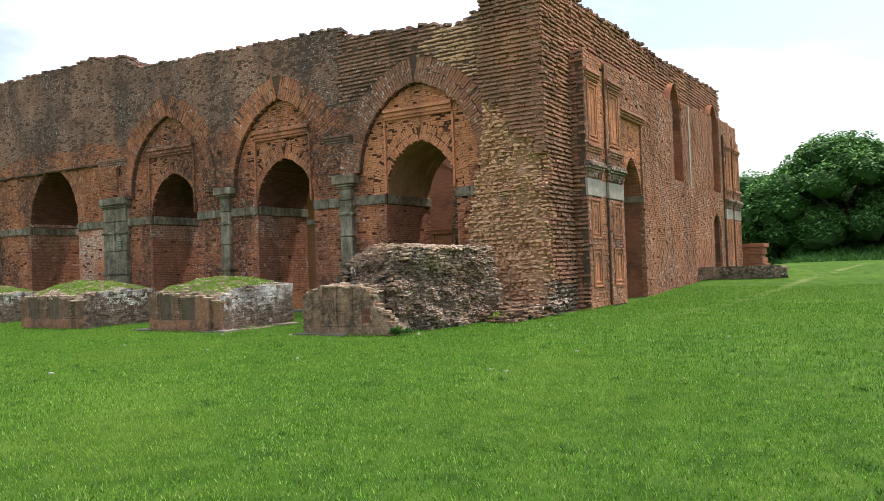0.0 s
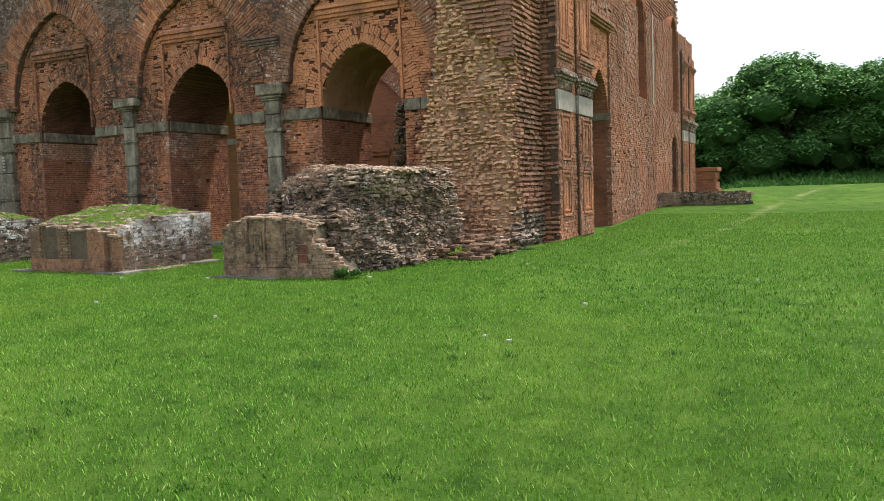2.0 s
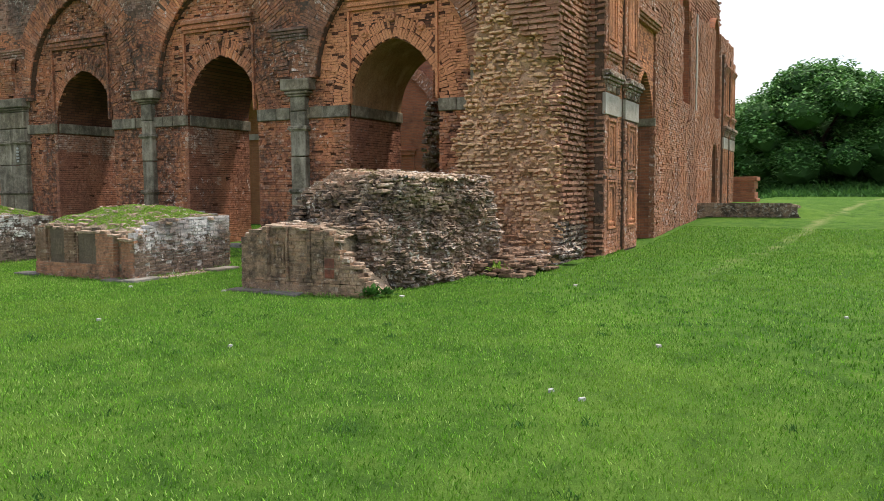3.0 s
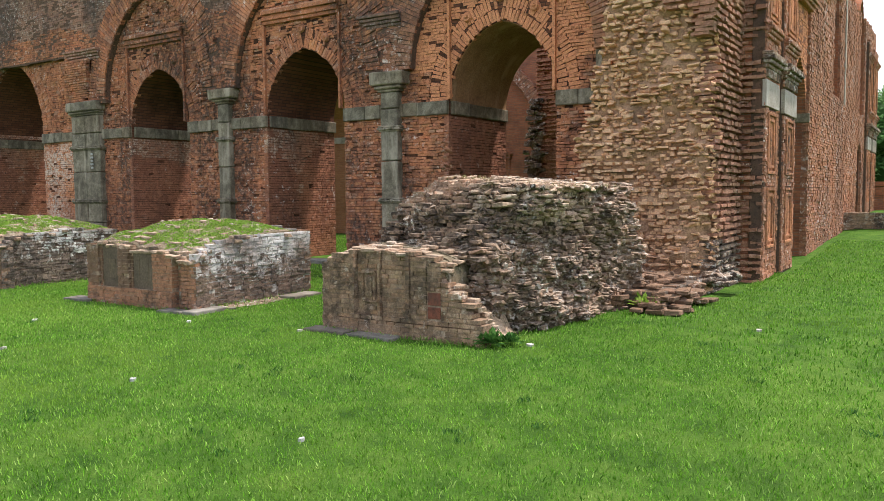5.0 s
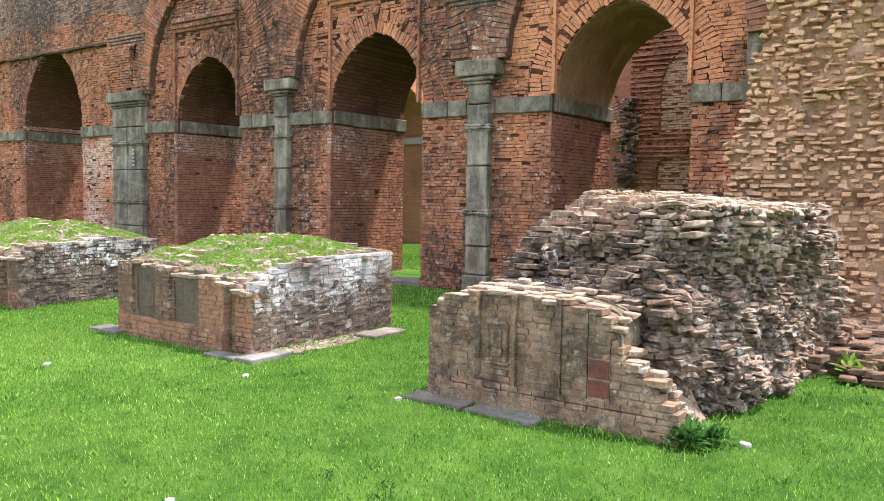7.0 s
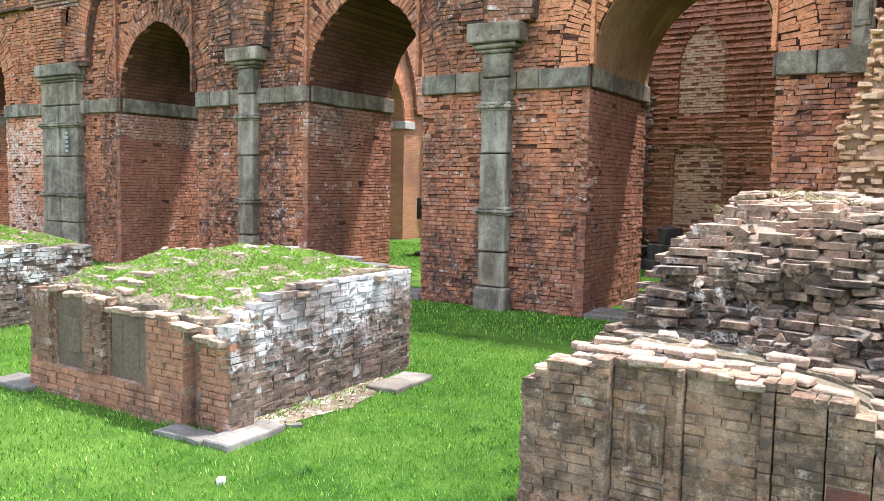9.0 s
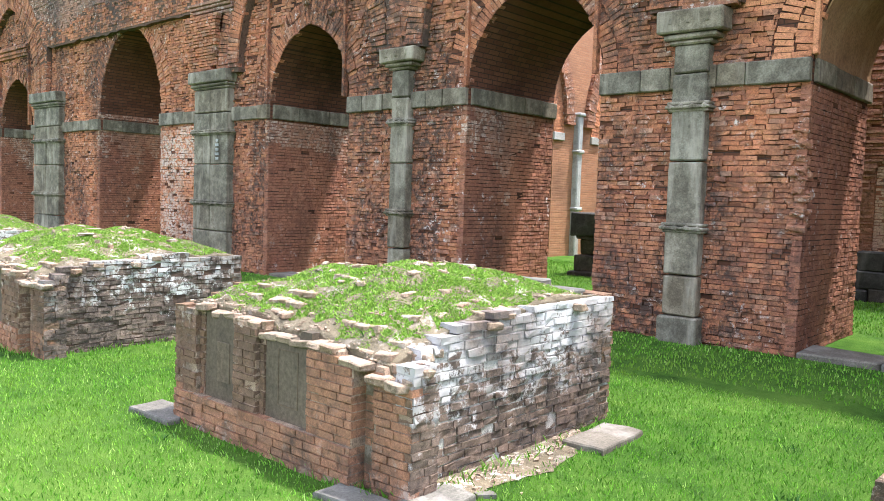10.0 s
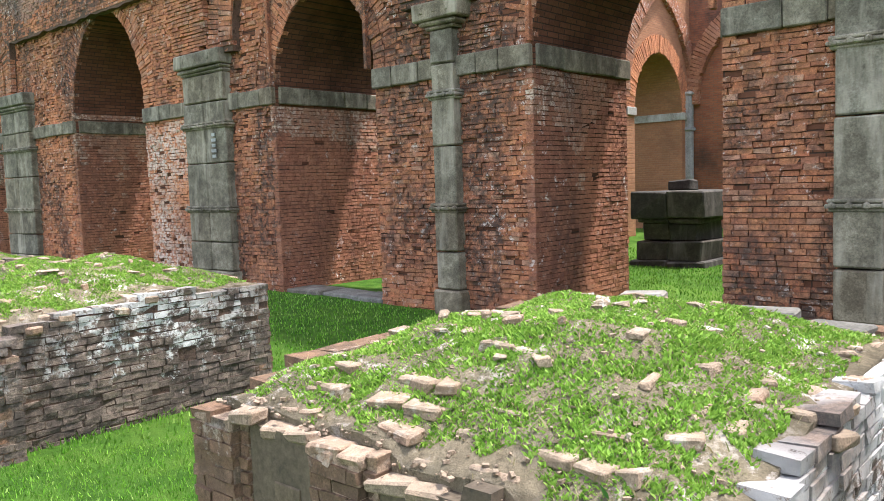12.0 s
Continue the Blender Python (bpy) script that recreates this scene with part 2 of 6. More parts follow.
M_TERRA = brick_mat("dark_terracotta", [(0.34, 0.11, 0.065), (0.28, 0.09, 0.055)], stained=0.5, paled=0.0)
M_PANELB = brick_mat("stained_terracotta", ORANGE, stained=0.62, paled=0.03, tone=0.4)
M_LICHEN = brick_mat("lichened_end_brick", [(0.28, 0.21, 0.165), (0.36, 0.27, 0.21), (0.20, 0.155, 0.13)], stained=0.78, pale=(0.58, 0.59, 0.56), paled=0.085, patch=1.4, tone=0.5, pale_scale=8.0, run_from=(0.4, 1.35))
M_RIB = brick_mat("ribbed_core_brick", [(0.56, 0.26, 0.155), (0.62, 0.32, 0.20), (0.45, 0.20, 0.125)], stained=0.45, paled=0.04)
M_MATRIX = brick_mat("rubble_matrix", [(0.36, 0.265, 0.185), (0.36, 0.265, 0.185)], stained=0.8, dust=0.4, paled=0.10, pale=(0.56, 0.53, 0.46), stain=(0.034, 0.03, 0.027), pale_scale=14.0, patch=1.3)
M_NICHE = brick_mat("pale_niche_brick", [(0.64, 0.42, 0.28), (0.72, 0.50, 0.35), (0.56, 0.34, 0.22)], stained=0.2, paled=0.02)
M_MORTAR = brick_mat("old_mortar", [(0.15, 0.092, 0.065), (0.15, 0.092, 0.065)], stained=0.5, paled=0.02)
M_TANCORE = brick_mat("crumbled_core", [(0.50, 0.31, 0.20), (0.50, 0.31, 0.20)], stained=0.4, paled=0.05, pit=0.8)
M_BLOCKJOINT = brick_mat("sooty_block_joint", [(0.46, 0.32, 0.225), (0.46, 0.32, 0.225)], stained=0.6, paled=0.1, pale=(0.5, 0.43, 0.36), patch=1.5)
M_DARKCORE = brick_mat("dark_core", [(0.15, 0.115, 0.09), (0.15, 0.115, 0.09)], stained=0.5, paled=0.08)
M_STONE = stone_mat("grey_basalt", (0.205, 0.177, 0.128), (0.076, 0.066, 0.05), (0.47, 0.42, 0.325))
M_STONE_D = stone_mat("black_basalt", (0.072, 0.066, 0.058), (0.032, 0.03, 0.028), (0.17, 0.155, 0.135))
M_SLAB = stone_mat("pale_slab", (0.20, 0.19, 0.165), (0.11, 0.10, 0.09), (0.33, 0.31, 0.28))
M_PLASTER = stone_mat("white_plaster", (0.55, 0.56, 0.54), (0.32, 0.32, 0.30), (0.68, 0.69, 0.67))
M_BAND = stone_mat("grimy_white_plaster", (0.42, 0.38, 0.33), (0.24, 0.21, 0.18), (0.54, 0.51, 0.46))
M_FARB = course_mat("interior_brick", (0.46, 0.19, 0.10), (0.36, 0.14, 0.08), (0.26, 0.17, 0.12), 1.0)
# paler copy of interior_brick: the sun on the cross wall is painted in
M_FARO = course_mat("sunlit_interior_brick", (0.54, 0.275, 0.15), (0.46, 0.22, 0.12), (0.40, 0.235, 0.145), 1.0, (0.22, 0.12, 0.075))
# sooty brick, darkened further: the shade within the openings is in its colour
M_SOFFIT_SHADED = course_mat("soffit_brick", (0.20, 0.085, 0.048), (0.14, 0.06, 0.036), (0.07, 0.045, 0.034), 1.0, (0.013, 0.011, 0.010))
M_OCHRE = stone_mat("ochre_plaster", (0.42, 0.25, 0.13), (0.26, 0.15, 0.085), (0.50, 0.33, 0.19), 0.6)

# ---- building helpers ----
def obj(name, mesh, mat=None, parent=None, label=""):
    ob = new(name, mesh)
    if mat:
        mesh.materials.append(mat)
    if parent:
        ob.parent = parent
    if label:
        ob["label"] = label
    return ob


def part(name, bm, mat, parent=None, label=""):
    me = bpy.data.meshes.new(name)
    bmesh.ops.recalc_face_normals(bm, faces=bm.faces)
    bm.to_mesh(me)
    bm.free()
    return obj(name, me, mat, parent, label)


def empty(name, at, label, category, group="", kind=""):
    e = new(name)
    e.location = at
    return tagged(e, label, category, group, kind)


def keep(ob):
    """Parts are written in world places: undo the parent's own place."""
    if ob.parent:
        ob.matrix_parent_inverse = Matrix.Translation(ob.parent.location).inverted()
    return ob


def FRONT(u, d, z):
    return (u, d, z)


def SIDE(u, d, z):
    return (d, u, z)


def box(bm, x0, x1, y0, y1, z0, z1, bev=0.0, skew=0.0):
    vs = [bm.verts.new((x + random.uniform(-skew, skew), y + random.uniform(-skew, skew), z + random.uniform(-skew, skew))) for x in (x0, x1) for y in (y0, y1) for z in (z0, z1)]
    fs = [bm.faces.new([vs[i] for i in q]) for q in ((0, 1, 3, 2), (4, 6, 7, 5), (0, 4, 5, 1), (2, 3, 7, 6), (0, 2, 6, 4), (1, 5, 7, 3))]
    if bev:
        bmesh.ops.bevel(bm, geom=list({e for f in fs for e in f.edges}), offset=bev, segments=1, affect="EDGES")


def slab(bm, P, us, bot, top, d0, d1):
    """A wall that reaches from bot(u) to top(u), between the depths d0 and d1."""
    cols = [[bm.verts.new(P(u, d, z)) for d, z in ((d0, bot(u)), (d0, top(u)), (d1, top(u)), (d1, bot(u)))] for u in us]
    for a, b in zip(cols, cols[1:]):
        for i in range(4):
            j = (i + 1) % 4
            bm.faces.new((a[i], b[i], b[j], a[j]))
    bm.faces.new(cols[0])
    bm.faces.new(cols[-1][::-1])


def arch_r(w, rise):
    return (w * w + rise * rise) / (2 * w)


def arch_z(x, w, spring, rise):
    """Height of a pointed arch of half width w at the distance x from its middle."""
    r = arch_r(w, rise)
    x = min(abs(x), w)
    return spring + math.sqrt(max(0.0, r * r - (x + r - w) ** 2))


def arch_w(z, w, spring, rise, ring=0.0):
    """Half width at the height z (ring: of the arch's outer line)."""
    if z <= spring:
        return w + (ring if ring else 0.0)
    r = arch_r(w, rise)
    h, rr = z - spring, r + ring
    return max(0.0, w - r + math.sqrt(rr * rr - h * h)) if h < rr else 0.0


def spaced(a, b, step):
    k = max(1, int(math.ceil(abs(b - a) / step)))
    return [a + (b - a) * i / k for i in range(k + 1)]


def smooth(t):
    t = min(1.0, max(0.0, t))
    return t * t * (3 - 2 * t)


def nz(*p):
    return noise.noise(Vector(p))


SIGNS = np.array([(x, y, z) for x in (-1, 1) for y in (-1, 1) for z in (-1, 1)], float)
QUADS = np.array([(0, 1, 3, 2), (4, 6, 7, 5), (0, 4, 5, 1), (2, 3, 7, 6), (0, 2, 6, 4), (1, 5, 7, 3)])


def chamfered():
    """Corners and faces of a block whose edges and corners are cut: three points at each corner, one for each face."""
    at = {tuple(q): i for i, q in enumerate(SIGNS.astype(int))}
    faces = []
    for a in range(3):
        b, c = (a + 1) % 3, (a + 2) % 3
        for sgn in (-1, 1):
            quad = []
            for p, q in ((-1, -1), (1, -1), (1, 1), (-1, 1)):
                k = [0, 0, 0]
                k[a], k[b], k[c] = sgn, p, q
                quad.append(at[tuple(k)] * 3 + a)
            faces.append(quad)
        for p in (-1, 1):
            for q in (-1, 1):
                k = [0, 0, 0]
                k[b], k[c] = p, q
                k[a] = -1
                i = at[tuple(k)]
                k[a] = 1
                j = at[tuple(k)]
                faces.append([i * 3 + b, j * 3 + b, j * 3 + c, i * 3 + c])
    return faces, [[3 * i, 3 * i + 1, 3 * i + 2] for i in range(8)]


ROUND_QUADS, ROUND_TRIS = chamfered()


def piece_mesh(name, rows, P, mat, parent=None, wear=0.004, label="", rounded=0.0):
    """Rows of u, d, z, half sizes in u, d, z, and turns about u, z and d: many small worn blocks in one mesh."""
    a = np.array(rows, float).reshape(-1, 9)
    k = len(a)
    rs = np.random.RandomState(k % 9973 + 5)
    c = SIGNS[None] * a[:, None, 3:6] + rs.uniform(-wear, wear, (k, 8, 3))
    if rounded:
        cut = np.minimum(rounded, 0.42 * a[:, 3:6].min(1))[:, None, None] * rs.uniform(0.5, 1.3, (k, 8, 1))
        c = np.stack([c - SIGNS[None] * cut * (1 - np.eye(3)[q]) for q in range(3)], 2).reshape(k, 24, 3)
    for col, (i, j) in ((6, (1, 2)), (7, (0, 1)), (8, (2, 0))):
        s, q = np.sin(a[:, col])[:, None], np.cos(a[:, col])[:, None]
        vi, vj = c[:, :, i].copy(), c[:, :, j].copy()
        c[:, :, i], c[:, :, j] = q * vi - s * vj, s * vi + q * vj
    c += a[:, None, :3]
    c = c.reshape(-1, 3)
    v = np.stack(P(c[:, 0], c[:, 1], c[:, 2]), 1)
    n = c.shape[0] // k
    quads, tris = (ROUND_QUADS, ROUND_TRIS) if rounded else (QUADS, [])
    loop = [i for q in quads for i in q] + [i for q in tris for i in q]
    sizes = [4] * len(quads) + [3] * len(tris)
    start = np.concatenate(([0], np.cumsum(sizes)[:-1]))
    f = (np.array(loop)[None] + n * np.arange(k)[:, None]).reshape(-1)
    me = bpy.data.meshes.new(name)
    me.vertices.add(len(v))
    me.vertices.foreach_set("co", v.reshape(-1))
    me.loops.add(len(f))
    me.loops.foreach_set("vertex_index", f.astype(np.int32))
    me.polygons.add(k * len(sizes))
    me.polygons.foreach_set("loop_start", (start[None] + len(loop) * np.arange(k)[:, None]).reshape(-1).astype(np.int32))
    me.update(calc_edges=True)
    bm = bmesh.new()
    bm.from_mesh(me)
    bmesh.ops.recalc_face_normals(bm, faces=bm.faces)
    for f in bm.faces:
        f.smooth = False
    bm.to_mesh(me)
    bm.free()
    ob = obj(name, me, mat, parent, label)
    ob["kind"] = "stuff"
    return ob


def courses(z0, z1, spans, depth, out, course=0.052, length=0.15, proud=0.008, rough=0.005, thick=0.05, miss=0.01, tilt=0.006, wild=None, ribs=None, gap=0.0042):
    """Rows of brick between z0 and z1; spans(z) gives the stretches of u that are wall, depth(u, z) the face; out is the sign of the outward depth; ribs gives two heights in turn and how far each stands out."""
    rows, z, odd = [], z0, 0
    while z < z1:
        h = course * random.uniform(0.9, 1.1)
        if ribs:
            h = ribs[odd] * random.uniform(0.9, 1.1)
        zm = z + h / 2
        for a, b in spans(zm):
            u = a - (random.uniform(0.3, 0.7) * length if odd else random.uniform(0, 0.25) * length)
            while u < b - 0.015:
                w = length * random.uniform(0.75, 1.2)
                ua, ub = max(u, a), min(u + w, b)
                u += w
                if ub - ua < 0.025 or random.random() < miss:
                    continue
                um = (ua + ub) / 2
                p = proud + random.gauss(0, rough)
                if wild:
                    p += wild(um, zm)
                if ribs:
                    p += ribs[2 + odd]
                d = depth(um, zm) + out * (p - thick)
                rows.append((um, d, zm, (ub - ua) / 2 - gap * 0.8, thick, h / 2 - gap, random.gauss(0, tilt), random.gauss(0, tilt), random.gauss(0, tilt * 0.6)))
        z += h
        odd = 1 - odd
    return rows


def ring_rows(c, w, spring, rise, t0, t1, d, out, width=0.055, proud=0.014, thick=0.05):
    """Bricks on end round a pointed arch, from t0 to t1 outside its line."""
    rows = []
    r = arch_r(w, rise)
    top = math.asin(min(1, rise / r))
    for sgn in (-1, 1):
        k = max(3, int((r + t0) * top / width))
        cx = c - sgn * (r - w)
        for i in range(k):
            a = top * (i + 0.5) / k
            rm = (t0 + t1) / 2 + r + random.gauss(0, 0.012)
            u, z = cx + sgn * rm * math.cos(a), spring + rm * math.sin(a)
            if (u - c) * sgn < 0:
                continue
            ang = a if sgn > 0 else math.pi - a
            p = proud + random.gauss(0, 0.006)
            rows.append((u, d + out * (p - thick), z, (t1 - t0) / 2 - 0.006, thick, width * 0.5 * (rm / (r + t0)) - 0.005, 0, 0, -ang + random.gauss(0, 0.02)))
    return rows

# ---- plan ----
Y_WALL, Y_SPAN, Y_BACK = 16.0, 15.86, 18.0          # recessed face, spandrel face, back of the front wall
X_SIDE = -6.35
BAYS = [(-10.15, 1.0), (-14.45, 1.0), (-18.80, 1.0), (-24.70, 1.32), (-30.75, 1.05)]
OUTER = [(-10.15, 1.68, 3.95, 2.02), (-14.50, 1.68, 4.0, 2.18), (-18.87, 1.68, 4.05, 2.24), (-30.85, 1.68, 4.1, 2.3)]
SPRING = 3.38


def bay_arch(i):
    c, w = BAYS[i]
    return (c, w, SPRING + (0.1 if i == 3 else 0), 1.22 if i != 3 else 1.85)


def lerp(points, u):
    pts = sorted(points)
    if u <= pts[0][0]:
        return pts[0][1]
    for (a, va), (b, vb) in zip(pts, pts[1:]):
        if u <= b:
            return va + (vb - va) * (u - a) / (b - a)
    return pts[-1][1]


ROOF = [(-36, 8.55), (-27.7, 8.5), (-23.2, 8.5), (-22.3, 8.58), (-20.6, 8.3), (-20.1, 7.92), (-16.5, 7.8), (-12.4, 7.68), (-12.2, 7.4), (-10.1, 7.28), (-9.56, 7.22), (-9.1, 7.1), (-8.57, 7.25), (-8.2, 7.4), (-6.0, 7.75)]


def roof(u):
    return lerp(ROOF, u) + 0.05 * nz(u * 1.3, 3.1, 0) + 0.05 * nz(u * 5.1, 1.7, 0)


def roof_side(v):
    return lerp([(15, 7.7), (18, 7.58), (20.4, 7.66), (24.8, 7.7), (32.6, 8.1), (32.75, 6.98), (35, 6.9)], v) + 0.06 * nz(v * 1.5, 8.1, 0) + 0.05 * nz(v * 5.0, 2.7, 0)


def ground_z(x, y):
    s = max(0.0, -0.5 * x + 0.8 * y)
    h = 0.485 * (1 - math.exp(-s / 5.5))
    k = min(1.0, max(0.0, (x + 8.0) / 2.0))
    h += k * 0.04 * min(16.0, max(0.0, y - 19))
    t = min(1.0, max(0.0, (y - 27.0) / 0.8)) * min(1.0, max(0.0, (-2.2 - x) / 1.6)) * min(1.0, max(0.0, (x + 6.6) / 0.3)) * min(1.0, max(0.0, (46 - y) / 9))
    h += t * max(0.0, 1.12 - h)
    return h + 0.025 * nz(x * 0.35, y * 0.35, 0.5) + 0.008 * nz(x * 1.6, y * 1.6, 0.2)


# ---- ground ----
def build_ground():
    bm = bmesh.new()
    def line(a, b, fine_a, fine_b):
        pts, v = [], fine_a
        while v < fine_b:
            pts.append(v)
            v += 0.35
        step, v = 0.6, fine_b
        while v < b:
            pts.append(v)
            v += step
            step *= 1.35
        pts.append(b)
        step, v = 0.6, fine_a - 0.6
        while v > a:
            pts.append(v)
            step *= 1.35
            v -= step
        pts.append(a)
        return sorted(pts)
    xs, ys = line(-900, 900, -24, 10), line(-900, 900, -4, 36)
    grid = [[bm.verts.new((x, y, ground_z(x, y))) for x in xs] for y in ys]
    for r0, r1 in zip(grid, grid[1:]):
        for i in range(len(xs) - 1):
            bm.faces.new((r0[i], r0[i + 1], r1[i + 1], r1[i]))
    for f in bm.faces:
        f.smooth = True
    return tagged(part("ground", bm, M_GRASS), "short mown green lawn with worn sandy patches", "lawn", kind="structure")


def grass_mat():
    m, n, l, b = node_mat("mown_grass", 0.95, 0.08)
    fine = noise_node(n, l, 55.0, 6.0, 0.75)
    mid = noise_node(n, l, 3.2, 6.0, 0.65)
    big = noise_node(n, l, 0.35, 5.0, 0.6)
    col = ramp(n, l, mid, [(0.3, (0.032, 0.09, 0.012)), (0.5, (0.07, 0.16, 0.02)), (0.72, (0.12, 0.215, 0.034))])
    col = mix(n, l, 0.75, col, ramp(n, l, fine, [(0.28, grey(0.35)), (0.7, grey(1.0))]), "MULTIPLY")
    col = mix(n, l, ramp(n, l, big, [(0.52, grey(0.0)), (0.72, grey(0.45))]), col, (0.15, 0.25, 0.04))
    # trodden line across the lawn
    sep = n.new("ShaderNodeSeparateXYZ")
    l.new(n.new("ShaderNodeNewGeometry").outputs["Position"], sep.inputs[0])
    def calc(op, a, c):
        q = n.new("ShaderNodeMath")
        q.operation = op
        for i, v in enumerate((a, c)):
            if isinstance(v, bpy.types.NodeSocket):
                l.new(v, q.inputs[i])
            else:
                q.inputs[i].default_value = v
        return q.outputs[0]
    off = calc("ADD", calc("SUBTRACT", sep.outputs["X"], calc("MULTIPLY", sep.outputs["Y"], 0.115)), 5.85)
    wob = calc("MULTIPLY", calc("SUBTRACT", noise_node(n, l, 0.7, 3.0), 0.5), 0.8)
    far = calc("ABSOLUTE", calc("ADD", off, wob), 0.0)
    line = ramp(n, l, far, [(0.04, grey(0.38)), (0.22, grey(0.0))])
    line = mix(n, l, 1.0, line, ramp(n, l, noise_node(n, l, 1.4, 6.0, 0.7), [(0.42, grey(0.0)), (0.55, grey(1.0))]), "MULTIPLY")
    run = ramp(n, l, calc("DIVIDE", sep.outputs["Y"], 40.0), [(0.32, grey(0.0)), (0.52, grey(1.0))])
    col = mix(n, l, mix(n, l, 1.0, line, run, "MULTIPLY"), col, (0.32, 0.31, 0.15))
    l.new(col, b.inputs["Base Color"])
    bump(n, l, b, fine, 0.8, 0.03)
    return m


M_GRASS = grass_mat()
build_ground()

# ---- front wall ----
bm = bmesh.new()
edges = [-36.0]
for c, w in BAYS[::-1]:
    edges += [c - w, c + w]
edges.append(-8.0)
for a, b in zip(edges[0::2], edges[1::2]):
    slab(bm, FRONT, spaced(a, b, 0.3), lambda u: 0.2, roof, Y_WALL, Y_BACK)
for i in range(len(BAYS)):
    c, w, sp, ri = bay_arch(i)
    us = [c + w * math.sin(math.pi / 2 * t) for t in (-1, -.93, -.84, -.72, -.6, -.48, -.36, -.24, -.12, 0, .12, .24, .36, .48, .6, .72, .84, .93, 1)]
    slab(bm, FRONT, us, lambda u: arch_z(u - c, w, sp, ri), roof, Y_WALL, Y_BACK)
wall_front = tagged(part("wall_front", bm, M_SOFFIT_SHADED), "long weathered red brick facade with pointed arches", "wall", kind="structure")

# the proud face above the capitals, cut by the tall blind arches
bm = bmesh.new()
us = [u for u in spaced(-36, -8.1, 0.09)]


def span_bottom(u):
    for c, w, sp, ri in OUTER:
        if abs(u - c) < w:
            return arch_z(u - c, w, sp, ri)
    if -28.6 < u < -20.8:
        return 5.15 + 0.08 * nz(u * 3, 0, 4)
    return 3.97


us = sorted(us + [c + s * w * k for c, w, sp, ri in OUTER for s in (-1, 1) for k in (0.985, 0.9995, 1.0005)])
slab(bm, FRONT, us, span_bottom, lambda u: roof(u) - 0.01, Y_SPAN, Y_WALL + 0.02)
part("spandrel", bm, M_MORTAR, wall_front)

# ---- side wall ----
bm = bmesh.new()
DOORS = [(20.4, 0.78, 3.1, 1.15), (30.3, 0.6, 2.5, 0.7)]
WINS = [(25.05, 0.55, 4.0, 6.2, 0.85), (30.6, 0.6, 4.0, 6.4, 0.85)]
def skin_top(v):
    """Upper edge of the facing that still covers the ribbed core."""
    z = lerp([(16.6, 6.25), (17.06, 6.32), (21.9, 6.51), (24.2, 6.45), (30, 6.78), (32.6, 6.9), (35, 6.9)], v) + 0.07 * nz(v * 2.1, 6.6, 1) + 0.04 * nz(v * 8, 1.2, 1)
    for c, w, z0, sp, ri in WINS:
        if abs(v - c) < w + 0.1:
            z = max(z, arch_z(v - c, w, sp, ri) + 0.02)
    return z


def side_leaf(x0, x1, top, start):
    """The side wall between two depths, with its door, windows and far doorway."""
    def cut(v0, v1):
        slab(bm, SIDE, spaced(v0, v1, 0.12), lambda v: 0.2, top, x0, x1)
    cut(start, 19.62)
    c, w, sp, ri = DOORS[0]
    slab(bm, SIDE, [c + w * k / 8 for k in range(-8, 9)], lambda v: arch_z(v - c, w, sp, ri), top, x0, x1)
    cut(21.18, 24.5)
    c, w, z0, sp, ri = WINS[0]
    us = [c + w * k / 6 for k in range(-6, 7)]
    slab(bm, SIDE, us, lambda v: 0.2, lambda v: z0, x0, x1)
    slab(bm, SIDE, us, lambda v: arch_z(v - c, w, sp, ri), top, x0, x1)
    cut(25.6, 29.7)
    c, w, z0, sp, ri = WINS[1]
    us = [c + w * k / 6 for k in range(-6, 7)]
    d2 = DOORS[1]
    slab(bm, SIDE, us, lambda v: arch_z(v - d2[0], d2[1], d2[2], d2[3]) if abs(v - d2[0]) < d2[1] else 0.2, lambda v: z0, x0, x1)
    slab(bm, SIDE, us, lambda v: arch_z(v - c, w, sp, ri), top, x0, x1)
    cut(31.2, 34.6)


side_leaf(-6.62, X_SIDE - 1.8, roof_side, 15.9)
side_leaf(X_SIDE, -6.616, skin_top, 16.72)
wall_side = tagged(part("wall_side", bm, M_FARB), "tall weathered brick side wall with pointed windows", "wall", kind="structure")

# ---- inside ----
bm = bmesh.new()
slab(bm, FRONT, spaced(-36, -8.1, 0.5), lambda u: 0.2, lambda u: 7.4 + 0.2 * nz(u, 5, 5), 30.4, 32.6)
wall_back = tagged(part("wall_back", bm, M_FARB), "far inner brick wall of the roofless hall", "wall", kind="structure")
bm = bmesh.new()
X_CROSS = -20.1
CROSS = [(23.55, 1.37), (28.52, 1.37)]
e = [18.0]
for c, w in CROSS:
    e += [c - w, c + w]
e.append(30.4)
for a, b in zip(e[0::2], e[1::2]):
    slab(bm, SIDE, spaced(a, b, 0.5), lambda v: 0.2, lambda v: 7.0 + 0.3 * nz(v, 2, 5), X_CROSS, X_CROSS - 2.0)
for c, w in CROSS:
    slab(bm, SIDE, [c + w * k / 10 for k in range(-10, 11)], lambda v: arch_z(v - c, w, 3.66, 1.5), lambda v: 7.0 + 0.3 * nz(v, 2, 5), X_CROSS, X_CROSS - 2.0)
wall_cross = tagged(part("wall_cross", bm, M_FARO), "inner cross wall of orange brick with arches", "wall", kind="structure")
bm = bmesh.new()
slab(bm, FRONT, spaced(-12.75, -8.1, 0.4), lambda u: 0.2, lambda u: 7.6 + 0.2 * nz(u, 7, 5), 22.6, 24.4)
wall_pier = tagged(part("wall_pier", bm, M_FARB), "stripped inner pier of ribbed brick courses", "wall", kind="structure")


